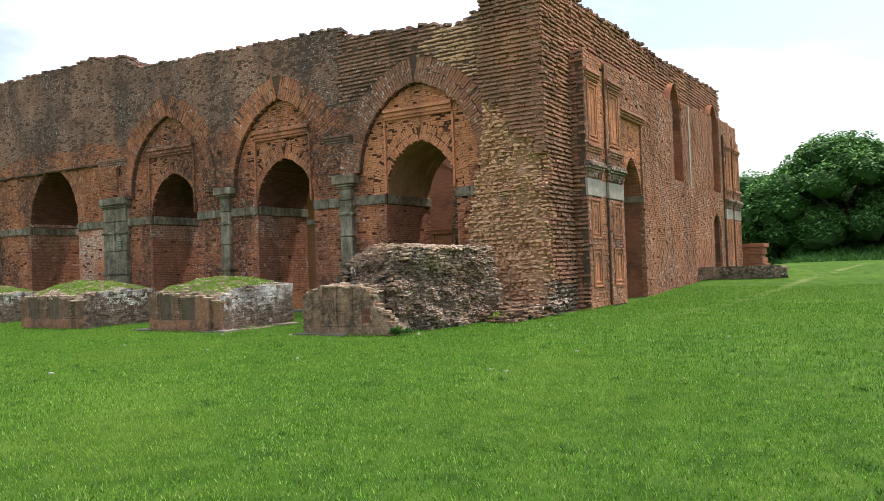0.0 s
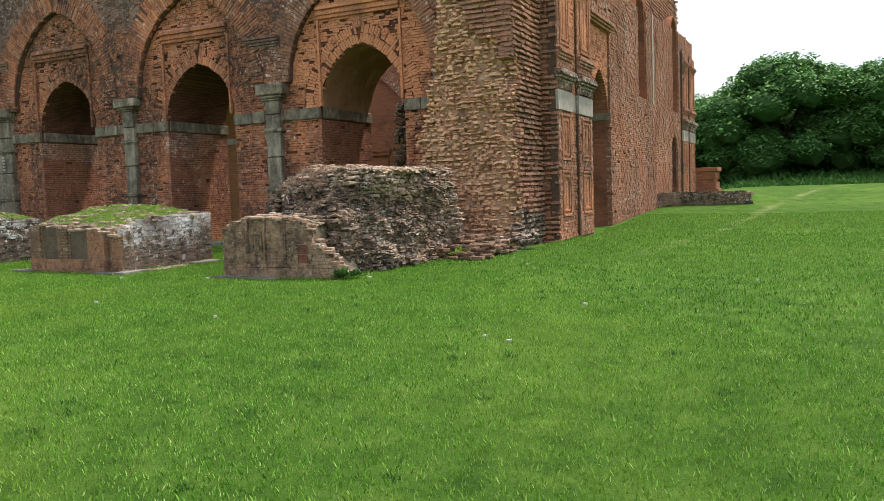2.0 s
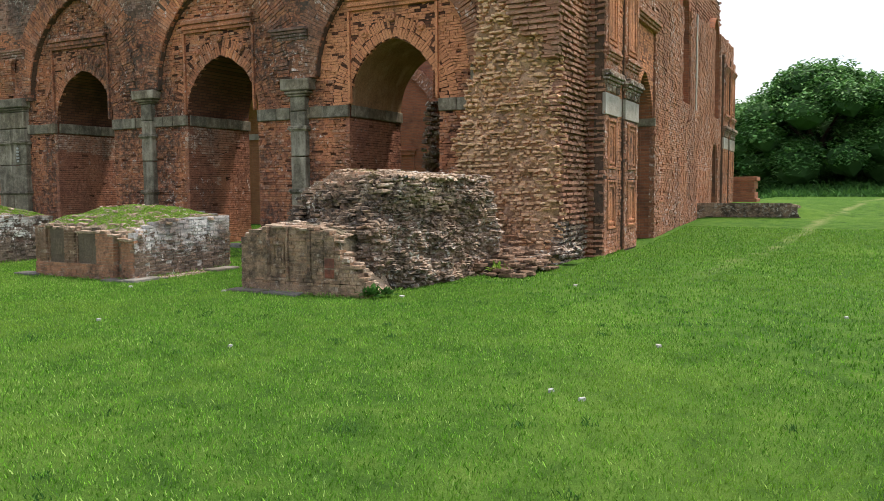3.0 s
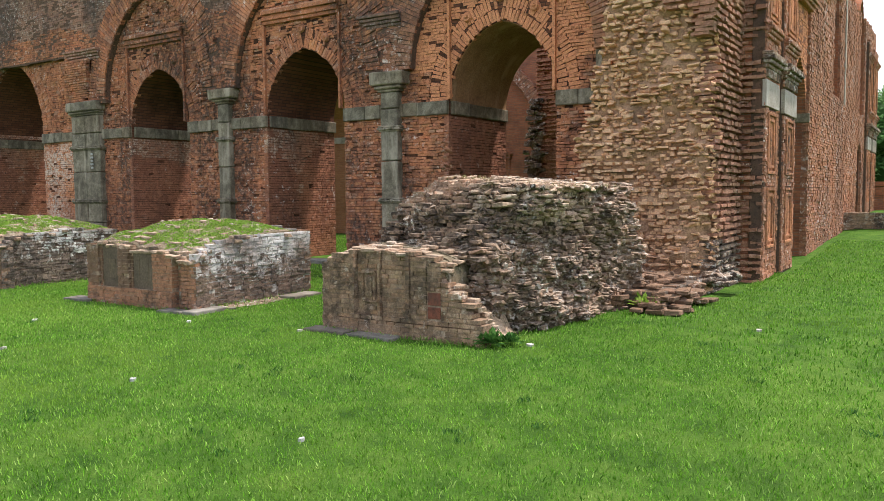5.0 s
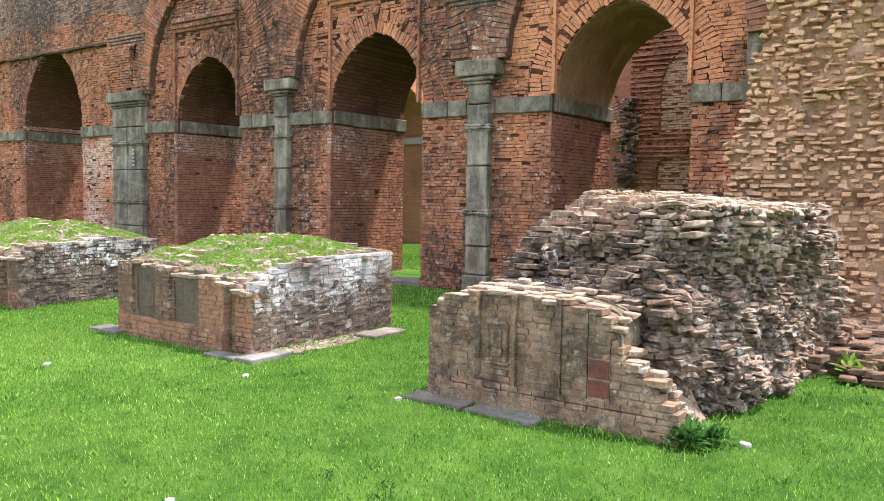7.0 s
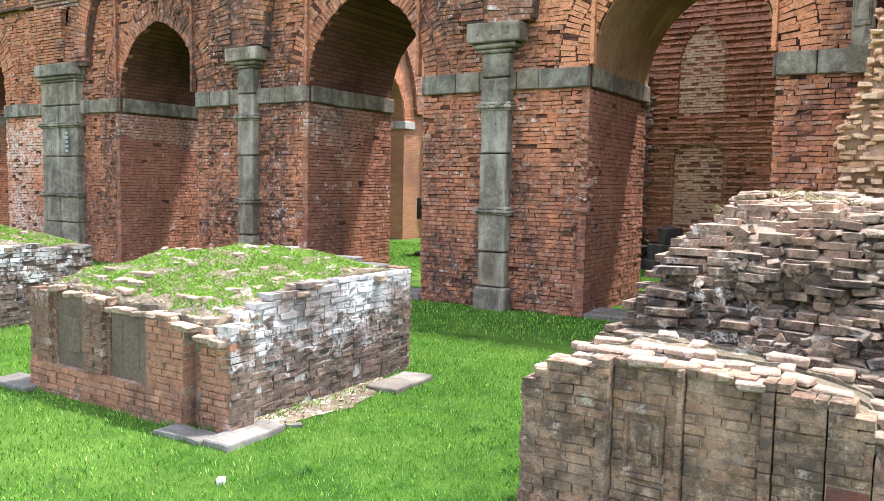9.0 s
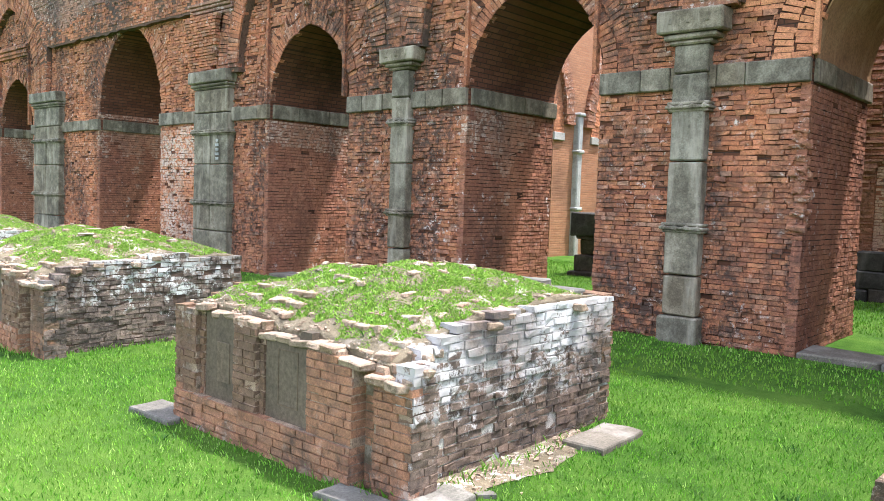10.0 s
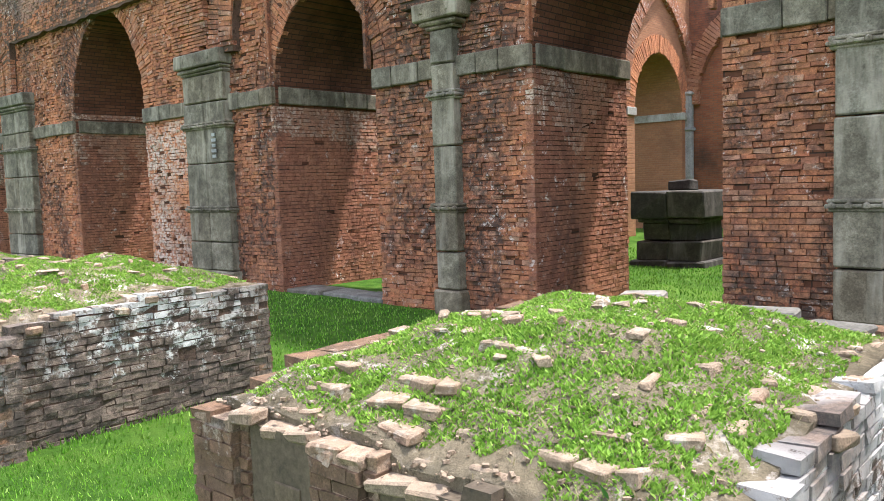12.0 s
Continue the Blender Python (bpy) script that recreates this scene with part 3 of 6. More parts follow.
# ---- brickwork of the front ----
def minus(spans, a, b):
    out = []
    for p, q in spans:
        if b <= p or a >= q:
            out.append((p, q))
        else:
            if a > p:
                out.append((p, a))
            if b < q:
                out.append((b, q))
    return out


RING_IN, RING_OUT = 0.40, 0.62
X_END = -8.35


def recess_spans(z):
    """Stretches of the recessed face at the height z."""
    if z < 3.97:
        s = [(-35, X_END)]
        if 3.14 < z < 3.39:
            return []
    else:
        s = []
        for c, w, sp, ri in OUTER:
            k = arch_w(z, w, sp, ri)
            if k > 0.03:
                s.append((c - k, min(c + k, X_END)))
        if z < 5.2:
            s.append((-28.6, -22.1))
    for i in range(len(BAYS)):
        c, w, sp, ri = bay_arch(i)
        k = arch_w(z, w, sp, ri, RING_IN if z > sp else 0.0)
        if k > 0:
            s = minus(s, c - k, c + k)
    return s


def recess_depth(u, z):
    for c, w, sp, ri in OUTER:
        if abs(u - c) < 0.97 and z > 3.3 and z < 5.2:
            return Y_WALL
    return Y_WALL - 0.012


def loose(u, z):
    """Crumbled places: pieces that have lost their face."""
    v = nz(u * 0.9, z * 0.9, 2.2)
    v2 = nz(u * 4.0, z * 4.0, 7.2)
    return (-0.010 if v2 > 0.35 else 0.0) + (0.008 if v2 < -0.45 else 0.0) - (0.004 if v > 0.35 else 0.0)


rows = courses(0.42, 6.25, recess_spans, recess_depth, -1, wild=loose, miss=0.03, rough=0.007, tilt=0.010, gap=0.0034)
bay1 = [r for r in rows if not (r[2] < 3.9 or r[0] < -11.9)]
low = [r for r in rows if r[2] < 3.9 or r[0] < -11.9]
NEAR_FACADE = [r for r in low if -13.42 < r[0] < -11.2 and 0.95 < r[2] < 2.1][:300]
near_set = set(NEAR_FACADE)
limed = [r for r in low if -23.4 < r[0] < -21.9 and r[2] < 3.1 + 0.2 * nz(r[0] * 3, 1, 1)]
lime_set = set(limed)
piece_mesh("limed_brickwork", limed, FRONT, M_PALEWALL, wall_front, wear=0.006)
piece_mesh("brickwork", [r for r in low if r not in near_set and r not in lime_set], FRONT, M_RED, wall_front, wear=0.008)
piece_mesh("tympanum_brickwork", bay1, FRONT, M_ORANGE, wall_front)


def span_spans(z):
    s = [(-35.5, -8.15)]
    if z > 3.97:
        for c, w, sp, ri in OUTER:
            k = arch_w(z, w, sp, ri, RING_OUT if z > sp else 0)
            if k > 0:
                s = minus(s, c - k, c + k)
    if z < 5.17:
        s = minus(s, -28.55, -22.12)
    return [(a, b) for a, b in s if b - a > 0.03]


def flare(u, z):
    """Springers above the pilasters that lean out up to a broken ledge."""
    for c, hw, zt, p in ((-16.59, 0.75, 5.0, 0.16), (-21.4, 0.8, 5.02, 0.14), (-12.32, 0.6, 4.72, 0.10)):
        if abs(u - c) < hw and z < zt:
            return p * smooth((z - 3.95) / (zt - 3.95))
    return 0.0


def bared(u, z):
    """The stripped stretch next to the tower, where ribbed courses show."""
    return u > -12.45 + 0.25 * nz(z * 2.2, 3.3, 1) and z > 5.75 + 0.2 * nz(u * 1.5, z, 2)


rows = courses(3.98, 8.7, span_spans, lambda u, z: Y_SPAN, -1, wild=lambda u, z: loose(u, z) + flare(u, z), miss=0.015, rough=0.006)
rows = [r for r in rows if not bared(r[0], r[2])]
ribbed = courses(5.6, 7.6, span_spans, lambda u, z: Y_SPAN, -1, length=0.17, thick=0.06, miss=0.03, rough=0.012, tilt=0.015, ribs=(0.056, 0.040, 0.02, -0.03))
ribbed = [r for r in ribbed if bared(r[0], r[2]) and r[2] < roof(r[0]) - 0.02]
tan = [r for r in ribbed if r[0] > -9.7 + 0.5 * nz(r[0] * 2, r[2] * 2, 6) and r[2] > 5.9]
tan_set = set(tan)
piece_mesh("stripped_brickwork", [r for r in ribbed if r not in tan_set], FRONT, M_RIBBED, wall_front, wear=0.008)
piece_mesh("stripped_tan_brickwork", tan, FRONT, M_TOWER, wall_front, wear=0.012, rounded=0.009)
rows = [r for r in rows if r[2] < roof(r[0]) - 0.02]
lowspan = [r for r in rows if r[2] < 5.6 + 0.5 * nz(r[0] * 0.6, r[2] * 0.6, 9)]
ls = set(lowspan)
piece_mesh("spandrel_brickwork", lowspan, FRONT, M_RED, wall_front)
piece_mesh("upper_brickwork", [r for r in rows if r not in ls], FRONT, M_UPPER, wall_front)
# broken coping along the top
rows = []
for u in spaced(-35, -8.3, 0.16):
    for k in range(2):
        rows.append((u + random.uniform(-.08, .08), 15.95 + 0.22 * k + random.uniform(-.05, .05), roof(u) + random.uniform(-0.02, 0.05), random.uniform(.06, .11), .09, .028, random.gauss(0, .08), random.gauss(0, .4), random.gauss(0, .08)))
piece_mesh("coping", rows, FRONT, M_UPPER, wall_front)

# rings of bricks on end
for i in range(len(BAYS)):
    c, w, sp, ri = bay_arch(i)
    d = Y_WALL - (0.0 if i != 3 else 0.012)
    rows = ring_rows(c, w, sp, ri, 0.0, RING_IN * 0.5, d, -1, 0.06) + ring_rows(c, w, sp, ri, RING_IN * 0.5, RING_IN, d, -1, 0.06, 0.008)
    piece_mesh("arch_ring", rows, FRONT, M_ORANGE if i == 0 else M_RED, wall_front)
for c, w, sp, ri in OUTER:
    rows = ring_rows(c, w, sp, ri, 0.0, RING_OUT * 0.52, Y_SPAN, -1, 0.066, 0.03) + ring_rows(c, w, sp, ri, RING_OUT * 0.52, RING_OUT, Y_SPAN, -1, 0.066, 0.012)
    rows = [r for r in rows if r[0] < X_END + 0.25]
    piece_mesh("relieving_ring", rows, FRONT, M_SIDE if c > -11 else M_RED, wall_front)

# broken corner of the first opening
rows = []
for k in range(34):
    z = random.uniform(1.75, 2.75)
    rows.append((-11.15 - abs(random.gauss(0, .06)), Y_WALL + random.uniform(-.035, .05), z, random.uniform(.03, .07), .04, random.uniform(.015, .03), random.gauss(0, .2), random.gauss(0, .4), random.gauss(0, .2)))
rows.append((-11.2, Y_WALL - .03, 1.74, .09, .06, .03, .1, .2, .1))
piece_mesh("broken_corner", rows, FRONT, M_SIDE, wall_front, wear=.012, rounded=0.01)

# inner faces of the openings, and their soffits laid in courses
for i in range(len(BAYS)):
    c, w, sp, ri = bay_arch(i)
    rows = courses(0.42, sp, lambda z: [] if 3.14 < z < 3.39 else [(Y_WALL - 0.03, Y_BACK)], lambda u, z: c - w, 1, miss=0.004, rough=0.003)
    if i == 2:
        upper = [r for r in rows if r[2] > 2.72 - 0.30 * ((r[0] - Y_WALL) / 2.0) ** 2 + 0.06 * nz(r[0] * 4, r[2] * 4, 3)]
    else:
        upper = [r for r in rows if 0.55 * nz(r[0] * 1.1, r[2] * 0.8, 4.0 + i) + 0.25 * nz(r[0] * 5, r[2] * 5, 2) + 0.35 * (r[2] - 2.4) > 0.12 and i != 0]
    us_ = set(upper)
    piece_mesh("jamb_brickwork", [r for r in rows if r not in us_], SIDE, M_JAMB, wall_front)
    if upper:
        piece_mesh("limed_jamb_brickwork", upper, SIDE, M_JAMBUP, wall_front)
# plaster that still lines the first opening's vault
c, w, sp, ri = bay_arch(0)
bm = bmesh.new()
lining = []
for k in range(41):
    x = w * math.sin(math.pi / 2 * (k / 20 - 1))
    lining.append([bm.verts.new((c + x * q, y, arch_z(x, w, sp, ri) - g)) for y in (Y_WALL + 0.04, Y_BACK) for q, g in ((0.999, 0.002), (0.985, 0.014))])
for p, q in zip(lining, lining[1:]):
    for i, j in ((0, 1), (1, 3), (3, 2), (2, 0)):
        bm.faces.new((p[i], p[j], q[j], q[i]))
part("vault_plaster", bm, M_OCHRE, wall_front, "smooth ochre plaster lining")

# ---- moulded cornices within the tall arches ----
for c, w, sp, ri in OUTER:
    bm = bmesh.new()
    for k, (z0, z1, p) in enumerate(((5.17, 5.24, .05), (5.24, 5.31, .085), (5.31, 5.35, .06), (5.35, 5.42, .11), (5.42, 5.46, .07))):
        zz = 0.0 if c > -11 else -0.03
        hw = min(0.97, arch_w(z1, w, sp, ri) - 0.02)
        box(bm, c - hw, c + hw, Y_WALL - p - 0.02, Y_WALL + 0.02, z0 + zz, z1 + zz, 0.006)
    for s in (-1, 1):
        box(bm, c + s * 0.97 - 0.025, c + s * 0.97 + 0.025, Y_WALL - 0.065, Y_WALL + 0.02, 3.4, 5.16, 0.004)
    part("cornice", bm, M_ORANGE if c > -11 else M_RED, wall_front)
    for dx, dz in ((-0.62, 4.72), (0.62, 4.74), (0.0, 4.98)):
        bm = bmesh.new()
        bmesh.ops.create_cone(bm, cap_ends=True, segments=14, radius1=0.095, radius2=0.07, depth=0.05, matrix=Matrix.Translation((c + dx, Y_WALL - 0.03, dz)) @ Matrix.Rotation(radians(90), 4, "X"))
        bmesh.ops.create_icosphere(bm, subdivisions=1, radius=0.035, matrix=Matrix.Translation((c + dx, Y_WALL - 0.055, dz)))
        part("rosette", bm, M_ORANGE if c > -11 else M_RED, wall_front)
# stepped ledges that still stand on the spandrels
for x0, x1, z in ((-12.95, -12.02, 4.72), (-22.05, -20.7, 5.02)):
    bm = bmesh.new()
    for k in range(4):
        box(bm, x0 + 0.05 * (3 - k), x1, Y_SPAN - 0.03 - 0.03 * k, Y_SPAN + 0.05, z + 0.06 * k, z + 0.055 + 0.06 * k, 0.008, 0.004)
    part("ledge", bm, M_UPPER, wall_front)

# ---- stone band ----
def band_block(bm, x0, x1, y0, y1):
    box(bm, x0 + 0.004, x1 - 0.004, y0, y1, 3.15 + random.uniform(-.006, .006), 3.38 + random.uniform(-.008, .008), 0.012, 0.004)


ends = [-35.0]
for c, w in BAYS[::-1]:
    ends += [c - w, c + w]
ends.append(-8.28)
for a, b in zip(ends[0::2], ends[1::2]):
    u = a
    while u < b - 0.05:
        n = u + random.uniform(0.28, 0.62)
        if b - n < 0.2:
            n = b
        bm = bmesh.new()
        band_block(bm, u, n, Y_WALL - 0.075, Y_WALL + 0.05)
        part("band_stone", bm, M_STONE, wall_front)
        u = n
for c, w in BAYS:
    for x0, x1 in ((c - w - 0.05, c - w + 0.05), (c + w - 0.05, c + w + 0.05)):
        v = Y_WALL + 0.05
        while v < Y_BACK - 0.02:
            n = v + random.uniform(0.35, 0.7)
            if Y_BACK - n < 0.25:
                n = Y_BACK + 0.03
            bm = bmesh.new()
            band_block(bm, x0, x1, v, n)
            part("band_stone", bm, M_STONE, wall_front)
            v = n

# cement remnant that stands against the tower, with a small framed tablet
bm = bmesh.new()
for x0, x1, z0, z1, p in ((-8.50, -8.15, 3.13, 3.40, .085), (-8.48, -8.28, 3.40, 3.96, .03), (-8.46, -8.31, 3.58, 3.84, .05), (-8.43, -8.34, 3.62, 3.80, .062)):
    box(bm, x0, x1, Y_WALL - p - 0.03, Y_WALL + 0.03, z0, z1, 0.01, 0.012)
part("cement_remnant", bm, M_STONE, wall_front, "grey cement patch with a framed tablet")

# ---- stone pilasters ----
def pilaster(x0, x1, cap0, cap1, columns, base_z, group):
    at = ((x0 + x1) / 2, Y_WALL, base_z)
    e = empty("pilaster", at, "grey basalt pilaster of stacked blocks with ring mouldings and flared capital", "pilaster", group)
    y0 = Y_SPAN - 0.01
    levels = [base_z + 0.26, 1.18, 1.68, 2.38, 2.95, 3.3, cap0]
    step = (x1 - x0) / columns
    for j in range(columns):
        for a, b in zip(levels, levels[1:]):
            bm = bmesh.new()
            o = random.uniform(-0.008, 0.008)
            box(bm, x0 + j * step + 0.006, x0 + (j + 1) * step - 0.006, y0 + o, Y_WALL + 0.03, a + 0.007, b - 0.007, 0.016, 0.006)
            keep(part("shaft_block", bm, M_STONE, e))
    bm = bmesh.new()
    box(bm, x0 - 0.035, x1 + 0.035, y0 - 0.03, Y_WALL + 0.03, base_z - 0.12, base_z + 0.26, 0.02, 0.006)
    keep(part("base", bm, M_STONE, e))
    for z in (1.68, 2.95):
        bm = bmesh.new()
        for dz, p in ((-0.05, .02), (-0.02, .045), (0.02, .03)):
            box(bm, x0 - p - .01, x1 + p + .01, y0 - p, Y_WALL, z + dz, z + dz + 0.035, 0.01)
        k = max(3, int((x1 - x0) / 0.2))
        for q in range(k + 1):
            bmesh.ops.create_icosphere(bm, subdivisions=1, radius=0.034, matrix=Matrix.Translation((x0 + (x1 - x0) * q / k, y0 - 0.04, z)))
        keep(part("ring_moulding", bm, M_STONE, e))
    bm = bmesh.new()
    h = cap1 - cap0
    fl = 0.17 if columns == 1 else 0.06
    for k, (f0, f1, g) in enumerate(((0, .14, .25), (.14, .32, .6), (.32, 1, 1.0))):
        box(bm, x0 - fl * g, x1 + fl * g, y0 - 0.10 * g, Y_WALL + 0.03, cap0 + h * f0, cap0 + h * f1 - 0.003, 0.018, 0.008)
    for q in (0.22, 0.5, 0.78):
        xm = x0 - fl + (x1 - x0 + 2 * fl) * q
        box(bm, xm - 0.025, xm + 0.025, y0 - 0.112, y0 - 0.05, cap0 + h * .55, cap1 - 0.05, 0.01)
    keep(part("capital", bm, M_STONE, e))
    return e


pilaster(-12.51, -12.13, 3.6, 3.95, 1, 0.48, "facade pilasters")
pilaster(-16.76, -16.42, 3.68, 3.98, 1, 0.48, "facade pilasters")
P34 = pilaster(-21.95, -20.84, 3.72, 4.05, 2, 0.48, "facade pilasters")
pilaster(-29.3, -27.85, 3.75, 4.1, 2, 0.48, "facade pilasters")
pilaster(-33.2, -32.75, 3.7, 4.0, 1, 0.48, "facade pilasters")
# pale painted marks on the broad pilaster
bm = bmesh.new()
for z, w in ((2.78, .07), (2.70, .11), (2.62, .09), (2.54, .12), (2.46, .08)):
    box(bm, -21.14 - w / 2, -21.14 + w / 2, Y_SPAN - 0.032, Y_SPAN - 0.018, z, z + 0.045)
keep(part("painted_mark", bm, M_PLASTER, P34, "faded white painted mark"))

# thresholds of pale stone
for i in range(3):
    c, w = BAYS[i]
    e = empty("threshold_slab", (c, 16.9, 0.5), "pale worn stone slab in the arch opening", "stone slab", "threshold slabs")
    for x0, x1 in ((c - w + 0.02, c - 0.25), (c - 0.24, c + 0.4), (c + 0.41, c + w - 0.02)):
        bm = bmesh.new()
        box(bm, x0, x1, 15.95 + random.uniform(0, .1), 16.5, 0.3, 0.535 + random.uniform(-.01, .01), 0.015, 0.01)
        keep(part("slab", bm, M_SLAB, e))

# ---- stripped pier seen through the first arch ----
NICHE = (-11.62, 0.42, 4.3, 0.8)


def pier_spans(z):
    s = [(-12.75, -8.2)]
    c, w, sp, ri = NICHE
    if z > 3.38:
        k = arch_w(z, w, sp, ri)
        if k > 0:
            s = minus(s, c - k, c + k)
    if 0.9 < z < 2.85:
        k = arch_w(z, 0.45, 2.55, 0.3)
        if k > 0:
            s = minus(s, c - k, c + k)
    return s


def rib(u, z):
    return 0.02 if int(z / 0.058) % 2 else -0.016


rows = courses(0.4, 7.6, pier_spans, lambda u, z: 22.55, -1, wild=rib, tilt=0.01, thick=0.09, rough=0.008, miss=0.015)
piece_mesh("ribbed_brickwork", rows, FRONT, M_RIB, wall_pier)
c, w, sp, ri = NICHE
rows = courses(3.38, 5.2, lambda z: [(c - arch_w(z, w, sp, ri), c + arch_w(z, w, sp, ri))] if arch_w(z, w, sp, ri) > 0.03 else [], lambda u, z: 22.60, -1, wild=lambda u, z: rib(u, z) * 0.4, thick=0.05)
rows += courses(0.9, 2.85, lambda z: [(c - arch_w(z, .45, 2.55, .3), c + arch_w(z, .45, 2.55, .3))] if arch_w(z, .45, 2.55, .3) > 0.03 else [], lambda u, z: 22.60, -1, wild=lambda u, z: rib(u, z) * 0.4, thick=0.05)
piece_mesh("niche_brickwork", rows, FRONT, M_NICHE, wall_pier)

# tumbled dark masonry at the pier's edge
rows = []
for k in range(150):
    z = random.uniform(0.45, 4.1)
    rows.append((-12.82 + random.gauss(0, .1) + .03 * z, 22.45 + random.gauss(0, .07), z, random.uniform(.05, .12), random.uniform(.05, .1), random.uniform(.025, .05), random.gauss(0, .15), random.gauss(0, .5), random.gauss(0, .15)))
piece_mesh("rubble_edge", rows, FRONT, M_RUBBLE, wall_pier, wear=.015)

# ---- cross wall: band, rings and slim columns ----
for c, w in CROSS:
    rows = ring_rows(c, w, 3.66, 1.5, 0.0, 0.45, X_CROSS, 1, 0.07, 0.02)
    piece_mesh("arch_ring", rows, SIDE, M_ORANGE, wall_cross)
    rows = ring_rows(c, w + 0.42, 3.9, 2.7, 0.0, 0.4, X_CROSS, 1, 0.08, 0.12, 0.1)
    piece_mesh("relieving_ring", rows, SIDE, M_SIDE, wall_cross)
    bm = bmesh.new()
    for v0, v1 in ((c - w - 0.45, c - w + 0.02), (c + w - 0.02, c + w + 0.45)):
        box(bm, X_CROSS - 0.3, X_CROSS + 0.06, v0, v1, 3.48, 3.68, 0.012)
    box(bm, X_CROSS - 2.0, X_CROSS - 0.3, c + w - 0.05, c + w + 0.02, 3.48, 3.68)
    part("band_stone", bm, M_PLASTER, wall_cross)
for v in (25.98, 30.2):
    e = empty("column", (X_CROSS, v, 0.5), "slim pale grey engaged stone column with rings", "column", "inner columns")
    for z0, z1 in ((0.4, 1.7), (1.76, 3.2), (3.26, 4.2)):
        bm = bmesh.new()
        box(bm, X_CROSS - 0.05, X_CROSS + 0.16, v - 0.11, v + 0.11, z0, z1, 0.03)
        keep(part("shaft_block", bm, M_PLASTER, e))
    for z0 in (1.68, 3.18, 4.15):
        bm = bmesh.new()
        box(bm, X_CROSS - 0.05, X_CROSS + 0.21, v - 0.15, v + 0.15, z0, z0 + 0.1, 0.03)
        keep(part("ring_moulding", bm, M_PLASTER, e))
# blind arches of the far wall
for c in (-18.2, -14.2, -10.6):
    rows = ring_rows(c, 1.6, 3.9, 2.4, 0.0, 0.45, 30.4, -1, 0.09, 0.22, 0.15)
    piece_mesh("blind_arch_ring", rows, FRONT, M_SIDE, wall_back)
    bm = bmesh.new()
    for x0, x1, z0, z1, p in ((c - .55, c + .55, 3.05, 3.2, .1), (c - .62, c + .62, 3.2, 3.28, .14), (c - .5, c - .42, 0.9, 3.05, .06), (c + .42, c + .5, 0.9, 3.05, .06)):
        box(bm, x0, x1, 30.4 - p, 30.42, z0, z1, 0.01)
    part("niche_frame", bm, M_FARB, wall_back)

# ---- basalt stacks on the hall floor ----
def stone_stack(at, tiers, label, name, turn=0.0):
    e = empty(name, at, label, "stone block")
    for z0, z1, hw, hd in tiers:
        k = 2 if hw > 0.45 else 1
        for j in range(k):
            bm = bmesh.new()
            a, b = -hw + 2 * hw * j / k, -hw + 2 * hw * (j + 1) / k
            box(bm, a + .004, b - .004, -hd, hd, z0, z1, 0.022, 0.02)
            bm.transform(Matrix.Translation(at) @ Matrix.Rotation(turn, 4, "Z"))
            keep(part("block", bm, M_STONE_D, e))
    return e


stone_stack((-16.45, 21.8, 0.47), ((-.1, .1, .68, .68), (.1, .42, .58, .58), (.42, .72, .48, .5), (.72, .8, .56, .56), (.80, 1.24, .64, .62), (1.24, 1.42, .2, .18)), "stacked black basalt pillar base with broad cap block", "pillar_base")
stone_stack((-11.95, 22.1, 0.45), ((-.1, .22, .5, .25), (.22, .5, .38, .22), (.5, .82, .2, .18)), "heap of dark carved basalt blocks", "basalt_heap", 0.1)
stone_stack((-12.85, 21.9, 0.45), ((-.1, .3, .3, .24), (.3, .72, .2, .2)), "rough dark basalt stone standing on grass", "basalt_stone", 0.5)
stone_stack((-17.9, 19.9, 0.45), ((-.05, .13, .5, .3), (.13, .2, .46, .26)), "low dark stone slab on the grass", "stone_slab", 0.2)

# ---- ruined corner tower ----
def tower_left(z):
    return lerp([(0.4, -8.75), (1.0, -8.6), (2.0, -8.47), (3.3, -8.3), (4.4, -8.05), (7.8, -8.0)], z) + 0.07 * nz(z * 2.2, 4.4, 1) + 0.05 * nz(z * 9.0, 1.4, 1)


def tower_right(z):
    return -6.56 + 0.02 * nz(z * 3.1, 9.4, 1)


def eroded(u, z):
    """1 where the facing has fallen off the tower, 0 where courses stand."""
    edge = lerp([(-8.6, 5.5), (-8.0, 5.3), (-7.4, 4.65), (-6.95, 4.35), (-6.55, 3.9)], u) + 0.35 * nz(u * 1.6, z * 0.9, 3) + 0.15 * nz(u * 6, z * 5, 3)
    return 1.0 if z < edge else 0.0


def tower_y(u, z):
    y = 15.18 + 0.03 * nz(u * 2, z * 2, 3.3)
    if eroded(u, z):
        y += 0.10 + 0.15 * nz(u * 1.7, z * 1.4, 6.1) + 0.12 * nz(u * 4.2, z * 5.0, 1.1) + 0.12 * smooth((u + 6.9) / 0.35)
    y -= 0.55 * max(0.0, 1.15 - z) ** 1.3
    return y


bm = bmesh.new()
levels = spaced(0.3, 7.66, 0.16)
loops = []
for z in levels:
    L, R = tower_left(z) + 0.03, tower_right(z) - 0.07
    pts = [(L, 16.6)] + [(L + (R - L) * k / 14, tower_y(L + (R - L) * k / 14, z) + (0.028 if eroded(L + (R - L) * k / 14, z) else 0.035) + 0.035 * nz(k * 2.3, z * 7, 5)) for k in range(15)] + [(R, 15.9), (R, 16.95)]
    loops.append([bm.verts.new((x, y, z)) for x, y in pts])
for a, b in zip(loops, loops[1:]):
    for i in range(len(a)):
        j = (i + 1) % len(a)
        bm.faces.new((a[i], a[j], b[j], b[i]))
bm.faces.new(loops[-1])
